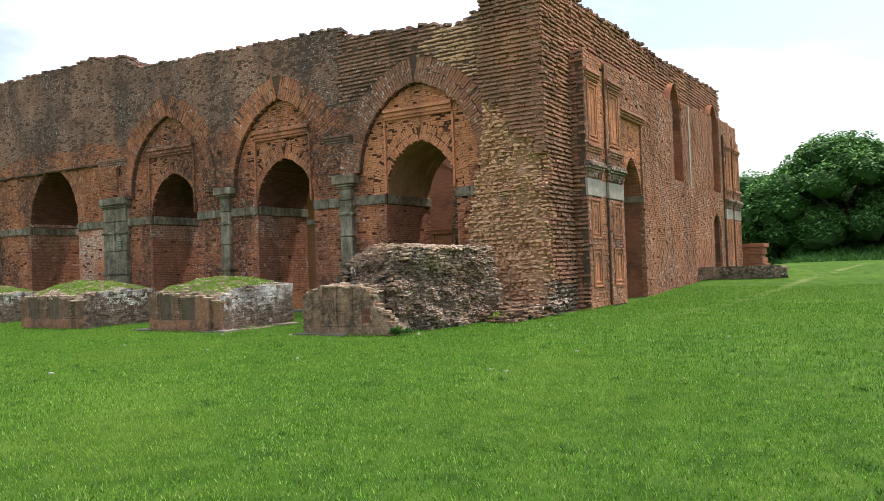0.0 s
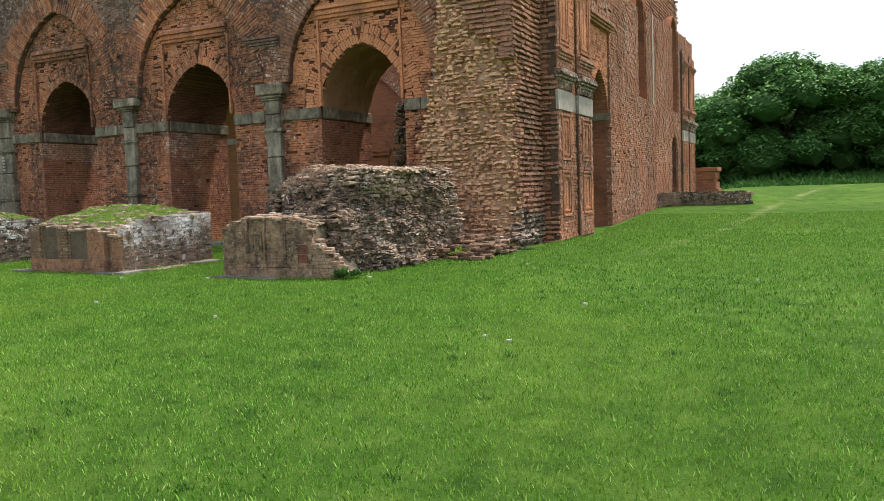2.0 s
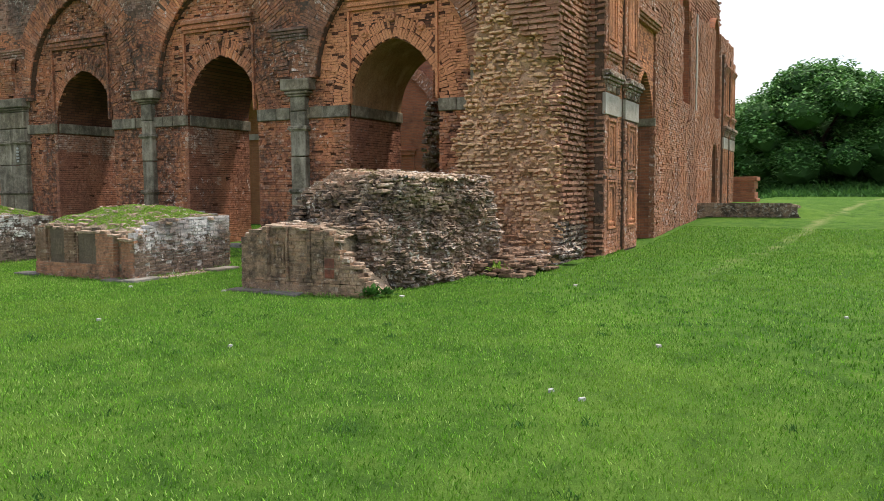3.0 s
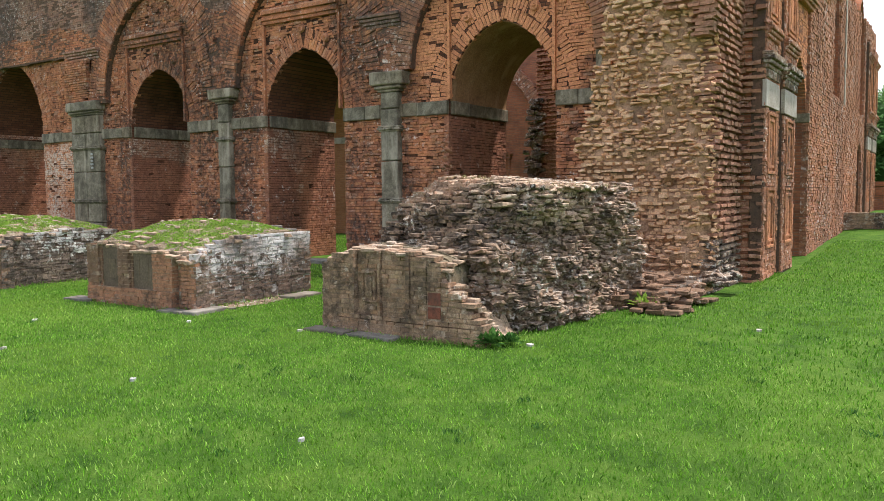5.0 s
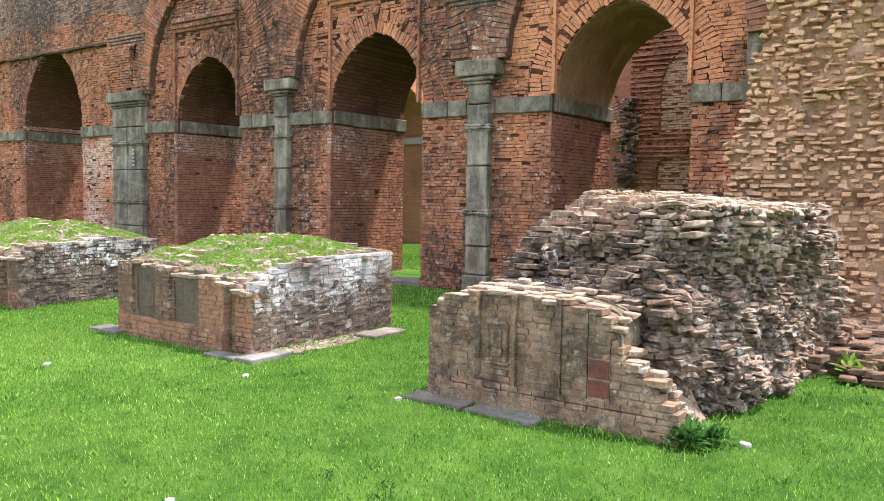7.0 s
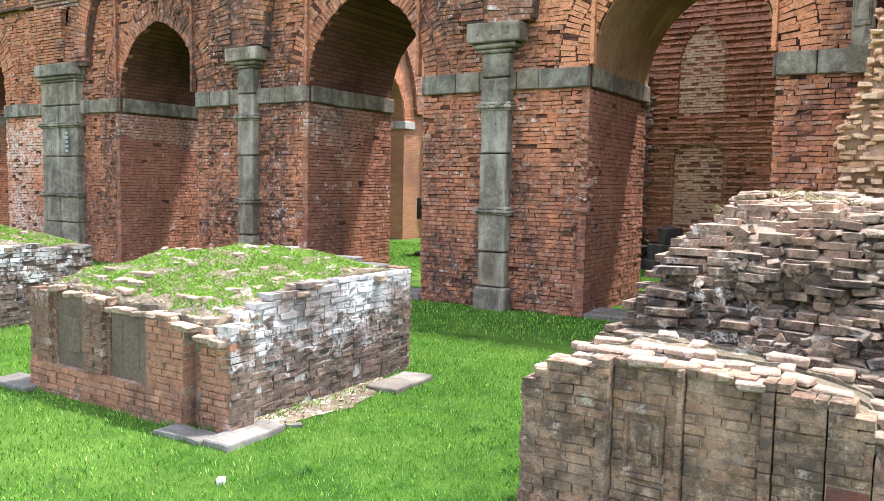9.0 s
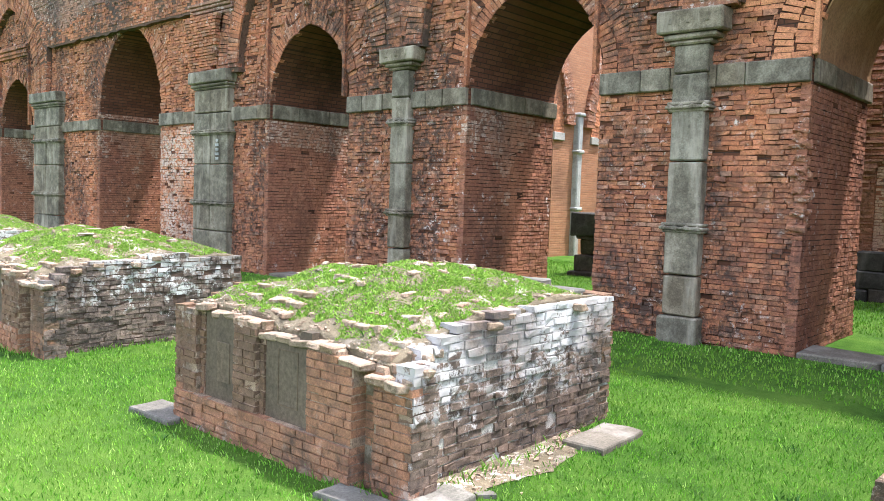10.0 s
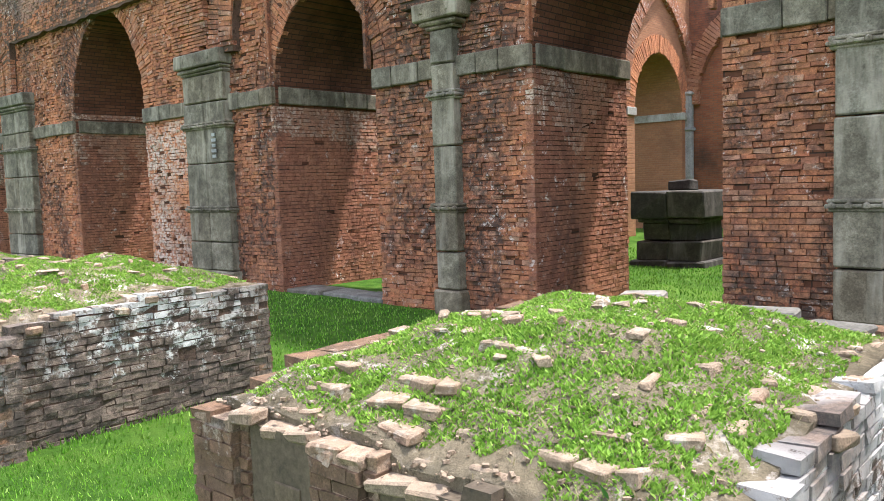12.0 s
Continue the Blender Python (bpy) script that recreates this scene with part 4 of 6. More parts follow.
corner_tower = tagged(part("corner_tower", bm, M_TANCORE), "ruined brick corner tower with eroded tan core and ribbed courses", "tower ruin")

rows = courses(0.42, 7.7, lambda z: [(tower_left(z), tower_right(z) + 0.012)], tower_y, -1, length=0.15, thick=0.12, rough=0.012, tilt=0.02, miss=0.02, ribs=(0.052, 0.040, 0.03, -0.03))
out_rows = []
for r in rows:
    if eroded(r[0], r[2]):
        q = 0.028 + 0.055 * nz(r[0] * 7, r[2] * 9, 2) + random.gauss(0, 0.018)
        r = (r[0], r[1] - q, r[2], r[3] * random.uniform(.35, 1.0), r[4], 0.022 * random.uniform(.55, 1.1), random.gauss(0, .07), random.gauss(0, .14), random.gauss(0, .045))
        if random.random() < 0.12:
            continue
    out_rows.append(r)
tan_rows = [r for r in out_rows if eroded(r[0], r[2])]
std_rows = [r for r in out_rows if not eroded(r[0], r[2])]
NEAR_TOWER = [r for r in tan_rows if -8.4 < r[0] < -7.0 and 1.2 < r[2] < 2.4][:300]
ns = set(NEAR_TOWER)
piece_mesh("eroded_brickwork", [r for r in tan_rows if r not in ns], FRONT, M_TOWER, corner_tower, wear=0.013, rounded=0.009)
piece_mesh("ribbed_brickwork", std_rows, FRONT, M_RIBBED, corner_tower, wear=0.006)


rows = courses(0.42, 7.66, lambda z: [(tower_y(tower_right(z), z) - 0.012, 16.95)], lambda v, z: tower_right(z) + 0.03 * nz(v * 2.0, z * 2.0, 5), 1, length=0.19, thick=0.12, rough=0.013, tilt=0.02, miss=0.02, ribs=(0.056, 0.040, 0.03, -0.03))
foot = [r for r in rows if r[2] < 1.15 + 0.3 * nz(r[0] * 2, r[2], 3)]
fs = set(foot)
piece_mesh("ribbed_side_brickwork", [r for r in rows if r not in fs], SIDE, M_RIBBED, corner_tower, wear=0.007)
piece_mesh("blackened_foot_brickwork", foot, SIDE, M_RUBBLE, corner_tower, wear=0.014)
# broken edge of the facing, a ragged strip that looks towards the lawn
rows = courses(0.45, 6.3, lambda z: [(-6.6, -6.2 + 0.03 * nz(z * 3, 2, 2))], lambda u, z: 16.70 + 0.05 * nz(u * 3, z * 2.2, 8) + 0.03 * nz(z * 9, u * 5, 4), -1, length=0.14, thick=0.1, rough=0.02, tilt=0.03, miss=0.03, ribs=(0.056, 0.040, 0.025, -0.03))
piece_mesh("broken_facing_edge", rows, FRONT, M_RIBBED, wall_side, wear=0.01)
# fallen lumps at the foot
rows = []
for k in range(110):
    u = random.uniform(-8.5, -6.2)
    y = 15.0 - abs(random.gauss(0, 0.22)) + (0.35 if u > -6.6 else 0)
    rows.append((u, y, ground_z(u, y) + random.uniform(0, 0.10) + max(0, (y - 14.7) * 0.35), random.uniform(.05, .1), random.uniform(.04, .08), .028, random.gauss(0, .25), random.uniform(0, 3), random.gauss(0, .25)))
piece_mesh("fallen_brick", rows, FRONT, M_RUBBLE, corner_tower, wear=0.01, rounded=0.01)

# ---- side wall facing ----
def side_spans(z):
    s = [(19.2, 34.5)]
    if z < 5.25:
        s = minus(s, 19.2, 21.16)
    for c, w, z0, sp, ri in WINS:
        if z > z0:
            k = arch_w(z, w, sp, ri)
            if k > 0:
                s = minus(s, c - k, c + k)
    c, w, sp, ri = DOORS[1]
    k = arch_w(z, w, sp, ri)
    if k > 0:
        s = minus(s, c - k, c + k)
    return s


rows = courses(0.5, 8.15, side_spans, lambda v, z: -6.30, 1, course=0.056, length=0.19, thick=0.06, rough=0.007, miss=0.02, wild=loose)
rows = [r for r in rows if r[2] < skin_top(r[0]) - 0.02]
piece_mesh("side_brickwork", rows, SIDE, M_SIDE, wall_side)
def top_spans(z):
    s = [(16.9, 34.5)]
    for c, w, z0, sp, ri in WINS:
        k = arch_w(z, w, sp, ri)
        if k > 0:
            s = minus(s, c - k, c + k)
    return s


rows = courses(6.1, 8.15, top_spans, lambda v, z: -6.585, 1, length=0.2, thick=0.07, rough=0.012, miss=0.02, tilt=0.012, ribs=(0.062, 0.042, 0.035, -0.035))
rows = [r for r in rows if skin_top(r[0]) - 0.15 < r[2] < roof_side(r[0]) - 0.02]
piece_mesh("ribbed_top_brickwork", rows, SIDE, M_RIBBED, wall_side)
rows = []
for v in spaced(15.3, 33.2, 0.17):
    rows.append((v, -6.62 + random.uniform(-.08, .05), roof_side(v) + random.uniform(-.03, .05), random.uniform(.06, .12), .1, .03, random.gauss(0, .08), random.gauss(0, .3), random.gauss(0, .1)))
piece_mesh("side_coping", rows, SIDE, M_UPPER, wall_side)
# door recess: plain face round the pointed opening, hood above
c, w, sp, ri = DOORS[0]
rows = courses(0.5, 5.2, lambda z: [p for p in ((19.2, c - arch_w(z, w, sp, ri)), (c + arch_w(z, w, sp, ri), 21.14)) if p[1] - p[0] > 0.03] if arch_w(z, w, sp, ri) > 0 else [(19.2, 21.14)], lambda v, z: -6.355, 1, course=0.062, length=0.2)
piece_mesh("door_brickwork", rows, SIDE, M_ORANGE, wall_side)
bm = bmesh.new()
for z0, z1, p in ((5.18, 5.24, .05), (5.24, 5.30, .09), (5.30, 5.36, .13), (5.36, 5.40, .09)):
    box(bm, -6.37, -6.30 + p, 19.2, 21.25, z0, z1, 0.008)
part("door_hood", bm, M_SIDE, wall_side)
bm = bmesh.new()
box(bm, -8.1, -6.28, 20.4 + .74, 21.2, 3.1, 3.28, 0.01)
part("impost_stone", bm, M_STONE, wall_side)
# cement chase
bm = bmesh.new()
for k in range(9):
    box(bm, -6.30, -6.27, 26.38 + 0.03 * nz(k, 1, 1), 26.56 + 0.04 * nz(k, 2, 1), 3.9 + k * 0.3, 4.2 + k * 0.3 - 0.004)
part("cement_chase", bm, M_BAND, wall_side)


# ---- panelled buttresses ----
def buttress(v0, v1, z0):
    e = empty("buttress", (-6.3, (v0 + v1) / 2, z0), "panelled terracotta brick buttress with plaster band and cornice", "buttress", "side buttresses")
    xf = -6.19
    gap0, gap1 = v0 + (v1 - v0) * 0.37, v0 + (v1 - v0) * 0.57
    for a, b in ((v0, gap0), (gap1, v1)):
        bm = bmesh.new()
        box(bm, -6.4, xf - 0.03, a, b, z0 - 0.3, 6.2, 0.01)
        body = keep(part("pier_body", bm, M_MORTAR, e))
        m = (a + b) / 2
        hw = (b - a) / 2
        frames = ((0.95 + (z0 - .6), 1.85, .62), (2.05, 2.95, .62), (4.28, 5.62, .68))
        def inside(z):
            s = [(a, b)]
            if 3.0 < z < 3.42 or 3.55 < z < 3.8:
                return []
            for f0, f1, k in frames:
                if f0 < z < f1:
                    s = minus(s, m - hw * k, m + hw * k)
            return s
        rows = courses(z0 - 0.1, 6.2, inside, lambda v, z: xf - 0.02, 1, course=0.062, length=0.17, thick=0.04)
        keep(piece_mesh("brickwork", rows, SIDE, M_SIDE, e))
        for f0, f1, k in frames:
            bm = bmesh.new()
            t = 0.045
            for q, dx in ((0.0, 0.0), (0.09, -0.008)):
                p0, p1, r0, r1 = m - hw * k + q, m + hw * k - q, f0 + q, f1 - q
                x0, x1 = xf - 0.05, xf + 0.012 + dx
                box(bm, x0, x1, p0, p0 + t, r0, r1, 0.006)
                box(bm, x0, x1, p1 - t, p1, r0, r1, 0.006)
                box(bm, x0, x1, p0 + t, p1 - t, r0, r0 + t, 0.006)
                box(bm, x0, x1, p0 + t, p1 - t, r1 - t, r1, 0.006)
            box(bm, xf - 0.05, xf - 0.022, m - hw * k, m + hw * k, f0, f1)
            box(bm, xf - 0.05, xf - 0.006, m - 0.05, m + 0.05, f0 + .22, f1 - .22, 0.02)
            keep(part("panel_frame", bm, M_PANELB, body, "moulded terracotta panel"))
        for z in (4.0, 5.68):
            bm = bmesh.new()
            for q, p in enumerate((.02, .05, .08, .05)):
                box(bm, xf - 0.06, xf + p, a + 0.03, b - 0.03, z + q * 0.055, z + q * 0.055 + 0.05, 0.008)
            keep(part("panel_sill", bm, M_SIDE, body))
        bm = bmesh.new()
        box(bm, xf - 0.06, xf + 0.004, a - 0.01, b + 0.01, 3.02, 3.40, 0.006)
        keep(part("plaster_band", bm, M_BAND, body, "worn white plaster band"))
        bm = bmesh.new()
        for q, p in enumerate((.03, .07, .11, .09)):
            box(bm, xf - 0.06, xf + p, a - p * 0.6, b + p * 0.6, 3.56 + q * 0.06, 3.56 + q * 0.06 + 0.055, 0.01)
        k = int((b - a) / 0.09)
        for q in range(k):
            v = a + (q + .5) * (b - a) / k
            box(bm, xf - 0.04, xf + 0.02, v - .025, v + .025, 3.43, 3.555, 0.008)
        keep(part("cornice", bm, M_RUBBLE, body))
    rows = courses(z0 - 0.1, 6.2, lambda z: [] if 3.05 < z < 3.4 else [(gap0, gap1)], lambda v, z: -6.272, 1, course=0.062, length=0.17, thick=0.04)
    keep(piece_mesh("gap_brickwork", rows, SIDE, M_PANELB, e))
    bm = bmesh.new()
    box(bm, -6.36, -6.262, gap0, gap1, 3.06, 3.4)
    keep(part("plaster_band", bm, M_BAND, e))
    return e


buttress(16.68, 19.15, 0.6)
buttress(31.55, 34.4, 1.1)

# ---- low terrace wall and stepped stub ----
rows = []
e = tagged(new("terrace_wall"), "low mossy brick retaining wall in the lawn", "low wall")
bm = bmesh.new()
box(bm, -6.35, -3.6, 27.02, 27.4, 0.4, 1.12)
part("core", bm, M_DARKCORE, e)
rows = courses(0.45, 1.18, lambda z: [(-6.3, -3.3 - (z - .5) * 0.6)], lambda u, z: 27.0, -1, course=0.065, length=0.2, thick=0.06, tilt=0.015)
for k in range(70):
    rows.append((random.uniform(-6.3, -3.6), random.uniform(27.0, 27.35), 1.14 + random.uniform(-.02, .04), .09, .06, .03, random.gauss(0, .06), random.gauss(0, .3), random.gauss(0, .06)))
piece_mesh("brickwork", rows, FRONT, M_RUBBLE, e)
e = tagged(new("brick_stub"), "stepped red brick wall stub past the corner", "wall stub")
for z0, z1, g in ((0.8, 1.25, .16), (1.25, 1.5, .08), (1.5, 1.62, .0), (1.62, 1.92, .06), (1.92, 2.08, .14)):
    bm = bmesh.new()
    box(bm, -7.2, -5.55 + g, 34.7 - g * .5, 36.0, z0, z1 - 0.004, 0.01)
    part("tier", bm, M_FARB, e)

# ---- ruined pier blocks on the lawn ----
def ruin_block(x0, x1, y0, y1, z_left, z_right, dome, seed, label, name="ruined_pier", side_mat=None, near=None):
    base = 0.46
    e = empty(name, ((x0 + x1) / 2, (y0 + y1) / 2, base), label, "brick ruin", "ruined piers")
    W = x1 - x0

    def top(x, y):
        f = (x - x0) / W
        edge = min(x - x0, x1 - x, y - y0, y1 - y)
        back = smooth((y - y0) / 0.9)
        z = z_left + (z_right - z_left) * f * (1 - back) + 0.05 * back + dome * smooth((edge + 0.05) / 0.75) + 0.06 * nz(x * 2.6, y * 2.6, seed)
        drop = 0.0
        for a, d in ((0.0, .02), (.15, 0.0), (.335, -.03), (.475, .01), (.69, .045), (.885, .06)):
            if f >= a:
                drop = d
        return z - drop * (1 - smooth((y - y0 - .08) / 0.25))

    def step(x, y):
        return math.floor(top(x, y) / 0.048) * 0.048

    # core with a rough top
    bm = bmesh.new()
    n = 30
    vs = [[None] * (n + 1) for _ in range(n + 1)]
    for i in range(n + 1):
        for j in range(n + 1):
            x, y = x0 + 0.05 + (W - 0.1) * i / n, y0 + 0.09 + (y1 - y0 - 0.14) * j / n
            vs[i][j] = bm.verts.new((x, y, top(x, y) - 0.014 + 0.02 * nz(x * 9, y * 9, seed)))
    for i in range(n):
        for j in range(n):
            bm.faces.new((vs[i][j], vs[i + 1][j], vs[i + 1][j + 1], vs[i][j + 1])).smooth = True
    rim = [vs[i][0] for i in range(n + 1)] + [vs[n][j] for j in range(1, n + 1)] + [vs[i][n] for i in range(n - 1, -1, -1)] + [vs[0][j] for j in range(n - 1, 0, -1)]
    low = [bm.verts.new((v.co.x, v.co.y, 0.2)) for v in rim]
    for k in range(len(rim)):
        q = (k + 1) % len(rim)
        bm.faces.new((rim[k], low[k], low[q], rim[q]))
    keep(part("core", bm, M_SOIL, e, "dusty pale soil top"))

    cuts = [(x0 + W * a, x0 + W * b, d) for a, b, d in ((.125, .15, .03), (.15, .335, .045), (.45, .475, .03), (.475, .69, .045), (.885, .935, .09))]
    xe = x1 + 0.14

    def front(u, z):
        if u > cuts[4][1]:
            return y0 + 0.05
        for a, b, d in cuts:
            if a < u < b and (z > 0.68 or d == .09):
                return y0 + d
        return y0 + (0.0 if z > 0.68 else -0.015)

    def front_spans(z):
        if z < 0.68:
            return [(x0, cuts[4][0]), (cuts[4][0], cuts[4][1]), (cuts[4][1], xe)]
        pts = [x0] + [p for a, b, d in cuts for p in (a, b)] + [xe]
        pts = sorted(set(pts))
        return list(zip(pts, pts[1:]))

    panels = []
    pts = sorted({x0, x1, *[p for a, b, d in cuts for p in (a, b)]})
    for a, b in zip(pts, pts[1:]):
        d = front((a + b) / 2, 1.0) - y0
        sunk = abs(d - .045) < 1e-6
        bm = bmesh.new()
        slab(bm, FRONT, spaced(a + 0.004, b - 0.004, 0.015), lambda u: 0.67, lambda u: step(u, y0 + .06) - .012, y0 + d + (-.008 if sunk else 0.006), y0 + 0.14)
        ob = keep(part("plaster_panel" if sunk else "mortar", bm, M_PANEL if sunk else M_BLOCKJOINT, e, "dark grey sunk plaster panel" if sunk else ""))
        if sunk:
            panels.append(ob)
    bm = bmesh.new()
    box(bm, x0 + .006, cuts[4][0] - .004, y0 - 0.004, y0 + .14, 0.2, 0.669)
    keep(part("plinth_mortar", bm, M_BLOCKJOINT, e))
    bm = bmesh.new()
    slab(bm, SIDE, spaced(y0 + .11, y1 - .01, .08), lambda v: 0.2, lambda v: step(x1 - .06, v) - .03, x1 - .1, x1 - 0.004)
    keep(part("end_mortar", bm, M_LIMEJOINT if side_mat == M_LIME else M_MORTAR, e))
    bm = bmesh.new()
    box(bm, x1 - .05, x1 + .136, y0 + .056, y0 + .235, 0.2, step(x1 - .02, y0 + .1) - .04)
    keep(part("corner_mortar", bm, M_BLOCKJOINT, e))
    rows = courses(base - 0.1, 1.55, front_spans, front, -1, course=0.044, length=0.13, thick=0.06, rough=0.0035, miss=0.012, proud=0.003, gap=0.0032)
    rows = [r for r in rows if r[2] < step(min(r[0], x1 - .02), y0 + 0.06) + 0.02]
    rows = [r for r in rows if r[2] < 0.7 or not any(a < r[0] < b for a, b, d in cuts if d == .045)]
    crest = [r for r in rows if r[2] > step(min(r[0], x1 - .02), y0 + 0.06) - 0.03]
    keep(piece_mesh("crest_brickwork", [r for i, r in enumerate(crest) if i % 4], FRONT, M_PALE, e, wear=0.008, label="sun-bleached top course", rounded=0.008))
    cs = set(crest)
    rows = [r for r in rows if r not in cs]
    if near:
        nf = [r for r in rows if near[0] < r[0] < near[1]][:300]
        NEAR_BLOCKS.append((nf, FRONT, M_BLOCK_1, e))
        s = set(nf)
        rows = [r for r in rows if r not in s]
    upper = [r for r in rows if r[2] > 0.69 + 0.05 * nz(r[0] * 4, 1, seed)]
    us = set(upper)
    keep(piece_mesh("front_brickwork", [r for r in rows if r not in us], FRONT, M_BLOCK, e, wear=0.004))
    keep(piece_mesh("grimy_brickwork", upper, FRONT, M_BLOCKUP, e, wear=0.004, label="grimy weathered upper brickwork"))
    end = lambda u: x1 + 0.14 if u < y0 + 0.24 else x1
    rows = courses(base - 0.1, 1.55, lambda z: [(y0 + .05, y0 + .24), (y0 + .24, y1)], lambda u, z: end(u), 1, course=0.045, length=0.125, thick=0.06, rough=0.003, miss=0.025, proud=0.004, tilt=0.006, gap=0.0034)
    rows = [r for r in rows if r[2] < step(x1 - 0.06, r[0]) + 0.02]
    keep(piece_mesh("end_brickwork", rows, SIDE, side_mat or M_LIME, e, wear=0.005, label="limewashed and lichened brick end"))
    rows = courses(base - 0.1, 1.55, lambda z: [(y0, y1)], lambda u, z: x0, -1, course=0.05, length=0.2, thick=0.06, rough=0.009)
    keep(piece_mesh("far_end_brickwork", [r for r in rows if r[2] < step(x0 + .06, r[0]) + .02], SIDE, M_BLOCKUP, e))
    rows = courses(base - 0.1, 1.55, lambda z: [(x0, x1)], lambda u, z: y1, 1, course=0.05, length=0.2, thick=0.06, rough=0.009)
    keep(piece_mesh("back_brickwork", [r for r in rows if r[2] < step(r[0], y1 - .06) + .02], FRONT, M_BLOCKUP, e))
    # little moulded frames within the sunk panels
    for k, (a, b) in enumerate(((cuts[1][0], cuts[1][1]), (cuts[3][0], cuts[3][1]))):
        bm = bmesh.new()
        m, hw = (a + b) / 2, (b - a) * 0.22
        if k == 0:
            box(bm, m - hw * .6, m + hw * 1.1, y0 + .031, y0 + .09, .78, 1.02, 0.003)
        else:
            for p0, p1, q0, q1 in ((m - hw, m - hw + .008, .76, 1.06), (m + hw - .008, m + hw, .76, 1.06), (m - hw, m + hw, .752, .76), (m - hw, m + hw, 1.06, 1.068)):
                box(bm, p0, p1, y0 + .034, y0 + .09, q0, q1, 0.001)
        keep(part("panel_frame", bm, M_PANEL, panels[k]))
    # broken pieces in steps over the top
    rows = []
    rnd = random.Random(seed)
    y = y0 + 0.05
    while y < y1 - 0.04:
        x = x0 + rnd.uniform(0.0, 0.08)
        while x < x1 + 0.1:
            hw = rnd.uniform(.03, .08)
            xc = x + hw
            x += 2 * hw + 0.006
            edge = min(xc - x0, (x1 - xc) * 0.9, (y - y0) * 0.42, (y1 - y) * 1.3)
            if xc > x1 and y > y0 + .2:
                continue
            if rnd.random() > 0.92 * math.exp(-max(0, edge - 0.10) / 0.12):
                continue
            xq = min(xc, x1 - .02)
            rows.append((xc, y + rnd.gauss(0, .012), step(xq, y) + rnd.uniform(-.034, -.016), hw, rnd.uniform(.03, .052), .021, rnd.gauss(0, .035), rnd.gauss(0, .16), rnd.gauss(0, .035)))
        y += 0.108
    for k in range(38):
        x, y = rnd.uniform(x0 + .4, x1 - .3), rnd.uniform(y0 + .5, y1 - .15)
        rows.append((x, y, top(x, y) - .006, *(rnd.choice((.4, .5, .6, 1.0)) * q for q in (rnd.uniform(.03, .06), rnd.uniform(.025, .045), .018)), rnd.gauss(0, .06), rnd.uniform(0, 3), rnd.gauss(0, .06)))
    crumbs = []
    for k in range(700):
        x, y = rnd.uniform(x0 + .06, x1 - .05), y0 + .06 + (y1 - y0 - .12) * rnd.random() ** 1.6
        q = rnd.choice((.002, .003, .004, .007))
        crumbs.append((x, y, top(x, y) - .008, q * 1.4, q, q * .7, rnd.gauss(0, .3), rnd.uniform(0, 3), rnd.gauss(0, .3)))
    keep(piece_mesh("brick_crumb", crumbs, FRONT, M_PALE, e, wear=0.001))
    keep(piece_mesh("loose_brick", rows, FRONT, M_PALE, e, wear=0.006, label="sun-bleached broken bricks", rounded=0.008))
    return e, top


NEAR_BLOCKS = []
M_PANEL = stone_mat("grimy_plaster", (0.175, 0.132, 0.09), (0.08, 0.062, 0.046), (0.24, 0.18, 0.122), 0.6)
M_SOIL = brick_mat("dusty_soil", [(0.25, 0.20, 0.135), (0.25, 0.20, 0.135)], stained=0.66, stain=(0.10, 0.085, 0.055), paled=0.13, patch=3.0)
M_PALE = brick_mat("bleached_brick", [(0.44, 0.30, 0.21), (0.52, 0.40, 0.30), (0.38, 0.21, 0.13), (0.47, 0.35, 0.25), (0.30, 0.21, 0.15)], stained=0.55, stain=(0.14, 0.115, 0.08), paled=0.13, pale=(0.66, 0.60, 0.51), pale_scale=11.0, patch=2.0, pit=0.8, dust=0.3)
M_BLOCK_1 = brick_mat("block_brick_piece", BLOCKB, stained=0.78, paled=0.10, single=True, patch=1.5, tone=0.5, stain=(0.085, 0.064, 0.048), pale=(0.5, 0.42, 0.35), pit=0.7, blur=0.05)
TOPS = []
for spec in ((-13.17, -11.29, 10.52, 12.64, 1.245, 1.15, 0.18, 3, "square ruined brick pier with grassy top and limewashed end", (-12.1, -11.2), M_LIME),
             (-17.6, -15.55, 10.55, 12.6, 1.22, 1.18, 0.22, 8, "square ruined brick pier with grassy top and lichened end", None, M_LICHEN),
             (-22.7, -20.4, 10.9, 12.9, 1.2, 1.2, 0.2, 13, "square ruined brick pier with grassy top", None, M_LICHEN)):
    e, top = ruin_block(*spec[:9], side_mat=spec[10], near=spec[9])
    TOPS.append((e, top, spec[:4]))

e, top, _ = TOPS[0]
for x, y, hx, hy, t in ((-11.95, 12.5, .2, .09, .1), (-11.6, 12.52, .13, .08, -.2), (-12.35, 12.3, .1, .07, .3)):
    bm = bmesh.new()
    box(bm, -hx, hx, -hy, hy, -.03, .03, .01, .008)
    bm.transform(Matrix.Translation((x, y, top(x, y) + .02)) @ Matrix.Rotation(t, 4, "Z"))
    keep(part("slab", bm, M_SLAB, e, "flat pale stone slab"))

# ---- broken panelled pier with its rubble mound ----
B0, B1, BY = -9.21, -7.32, 10.56
broken = empty("broken_pier", (-8.2, 12.0, 0.46), "broken brick pier front with sunk panels and dark rubble core", "brick ruin", "ruined piers")


def b_top(u):
    return lerp([(-9.21, 1.1), (-9.05, 1.2), (-8.8, 1.27), (-8.15, 1.25), (-7.95, 1.22), (-7.8, 1.17), (-7.72, 1.0), (-7.66, .93), (-7.5, .86), (-7.44, .7), (-7.32, .55)], u)


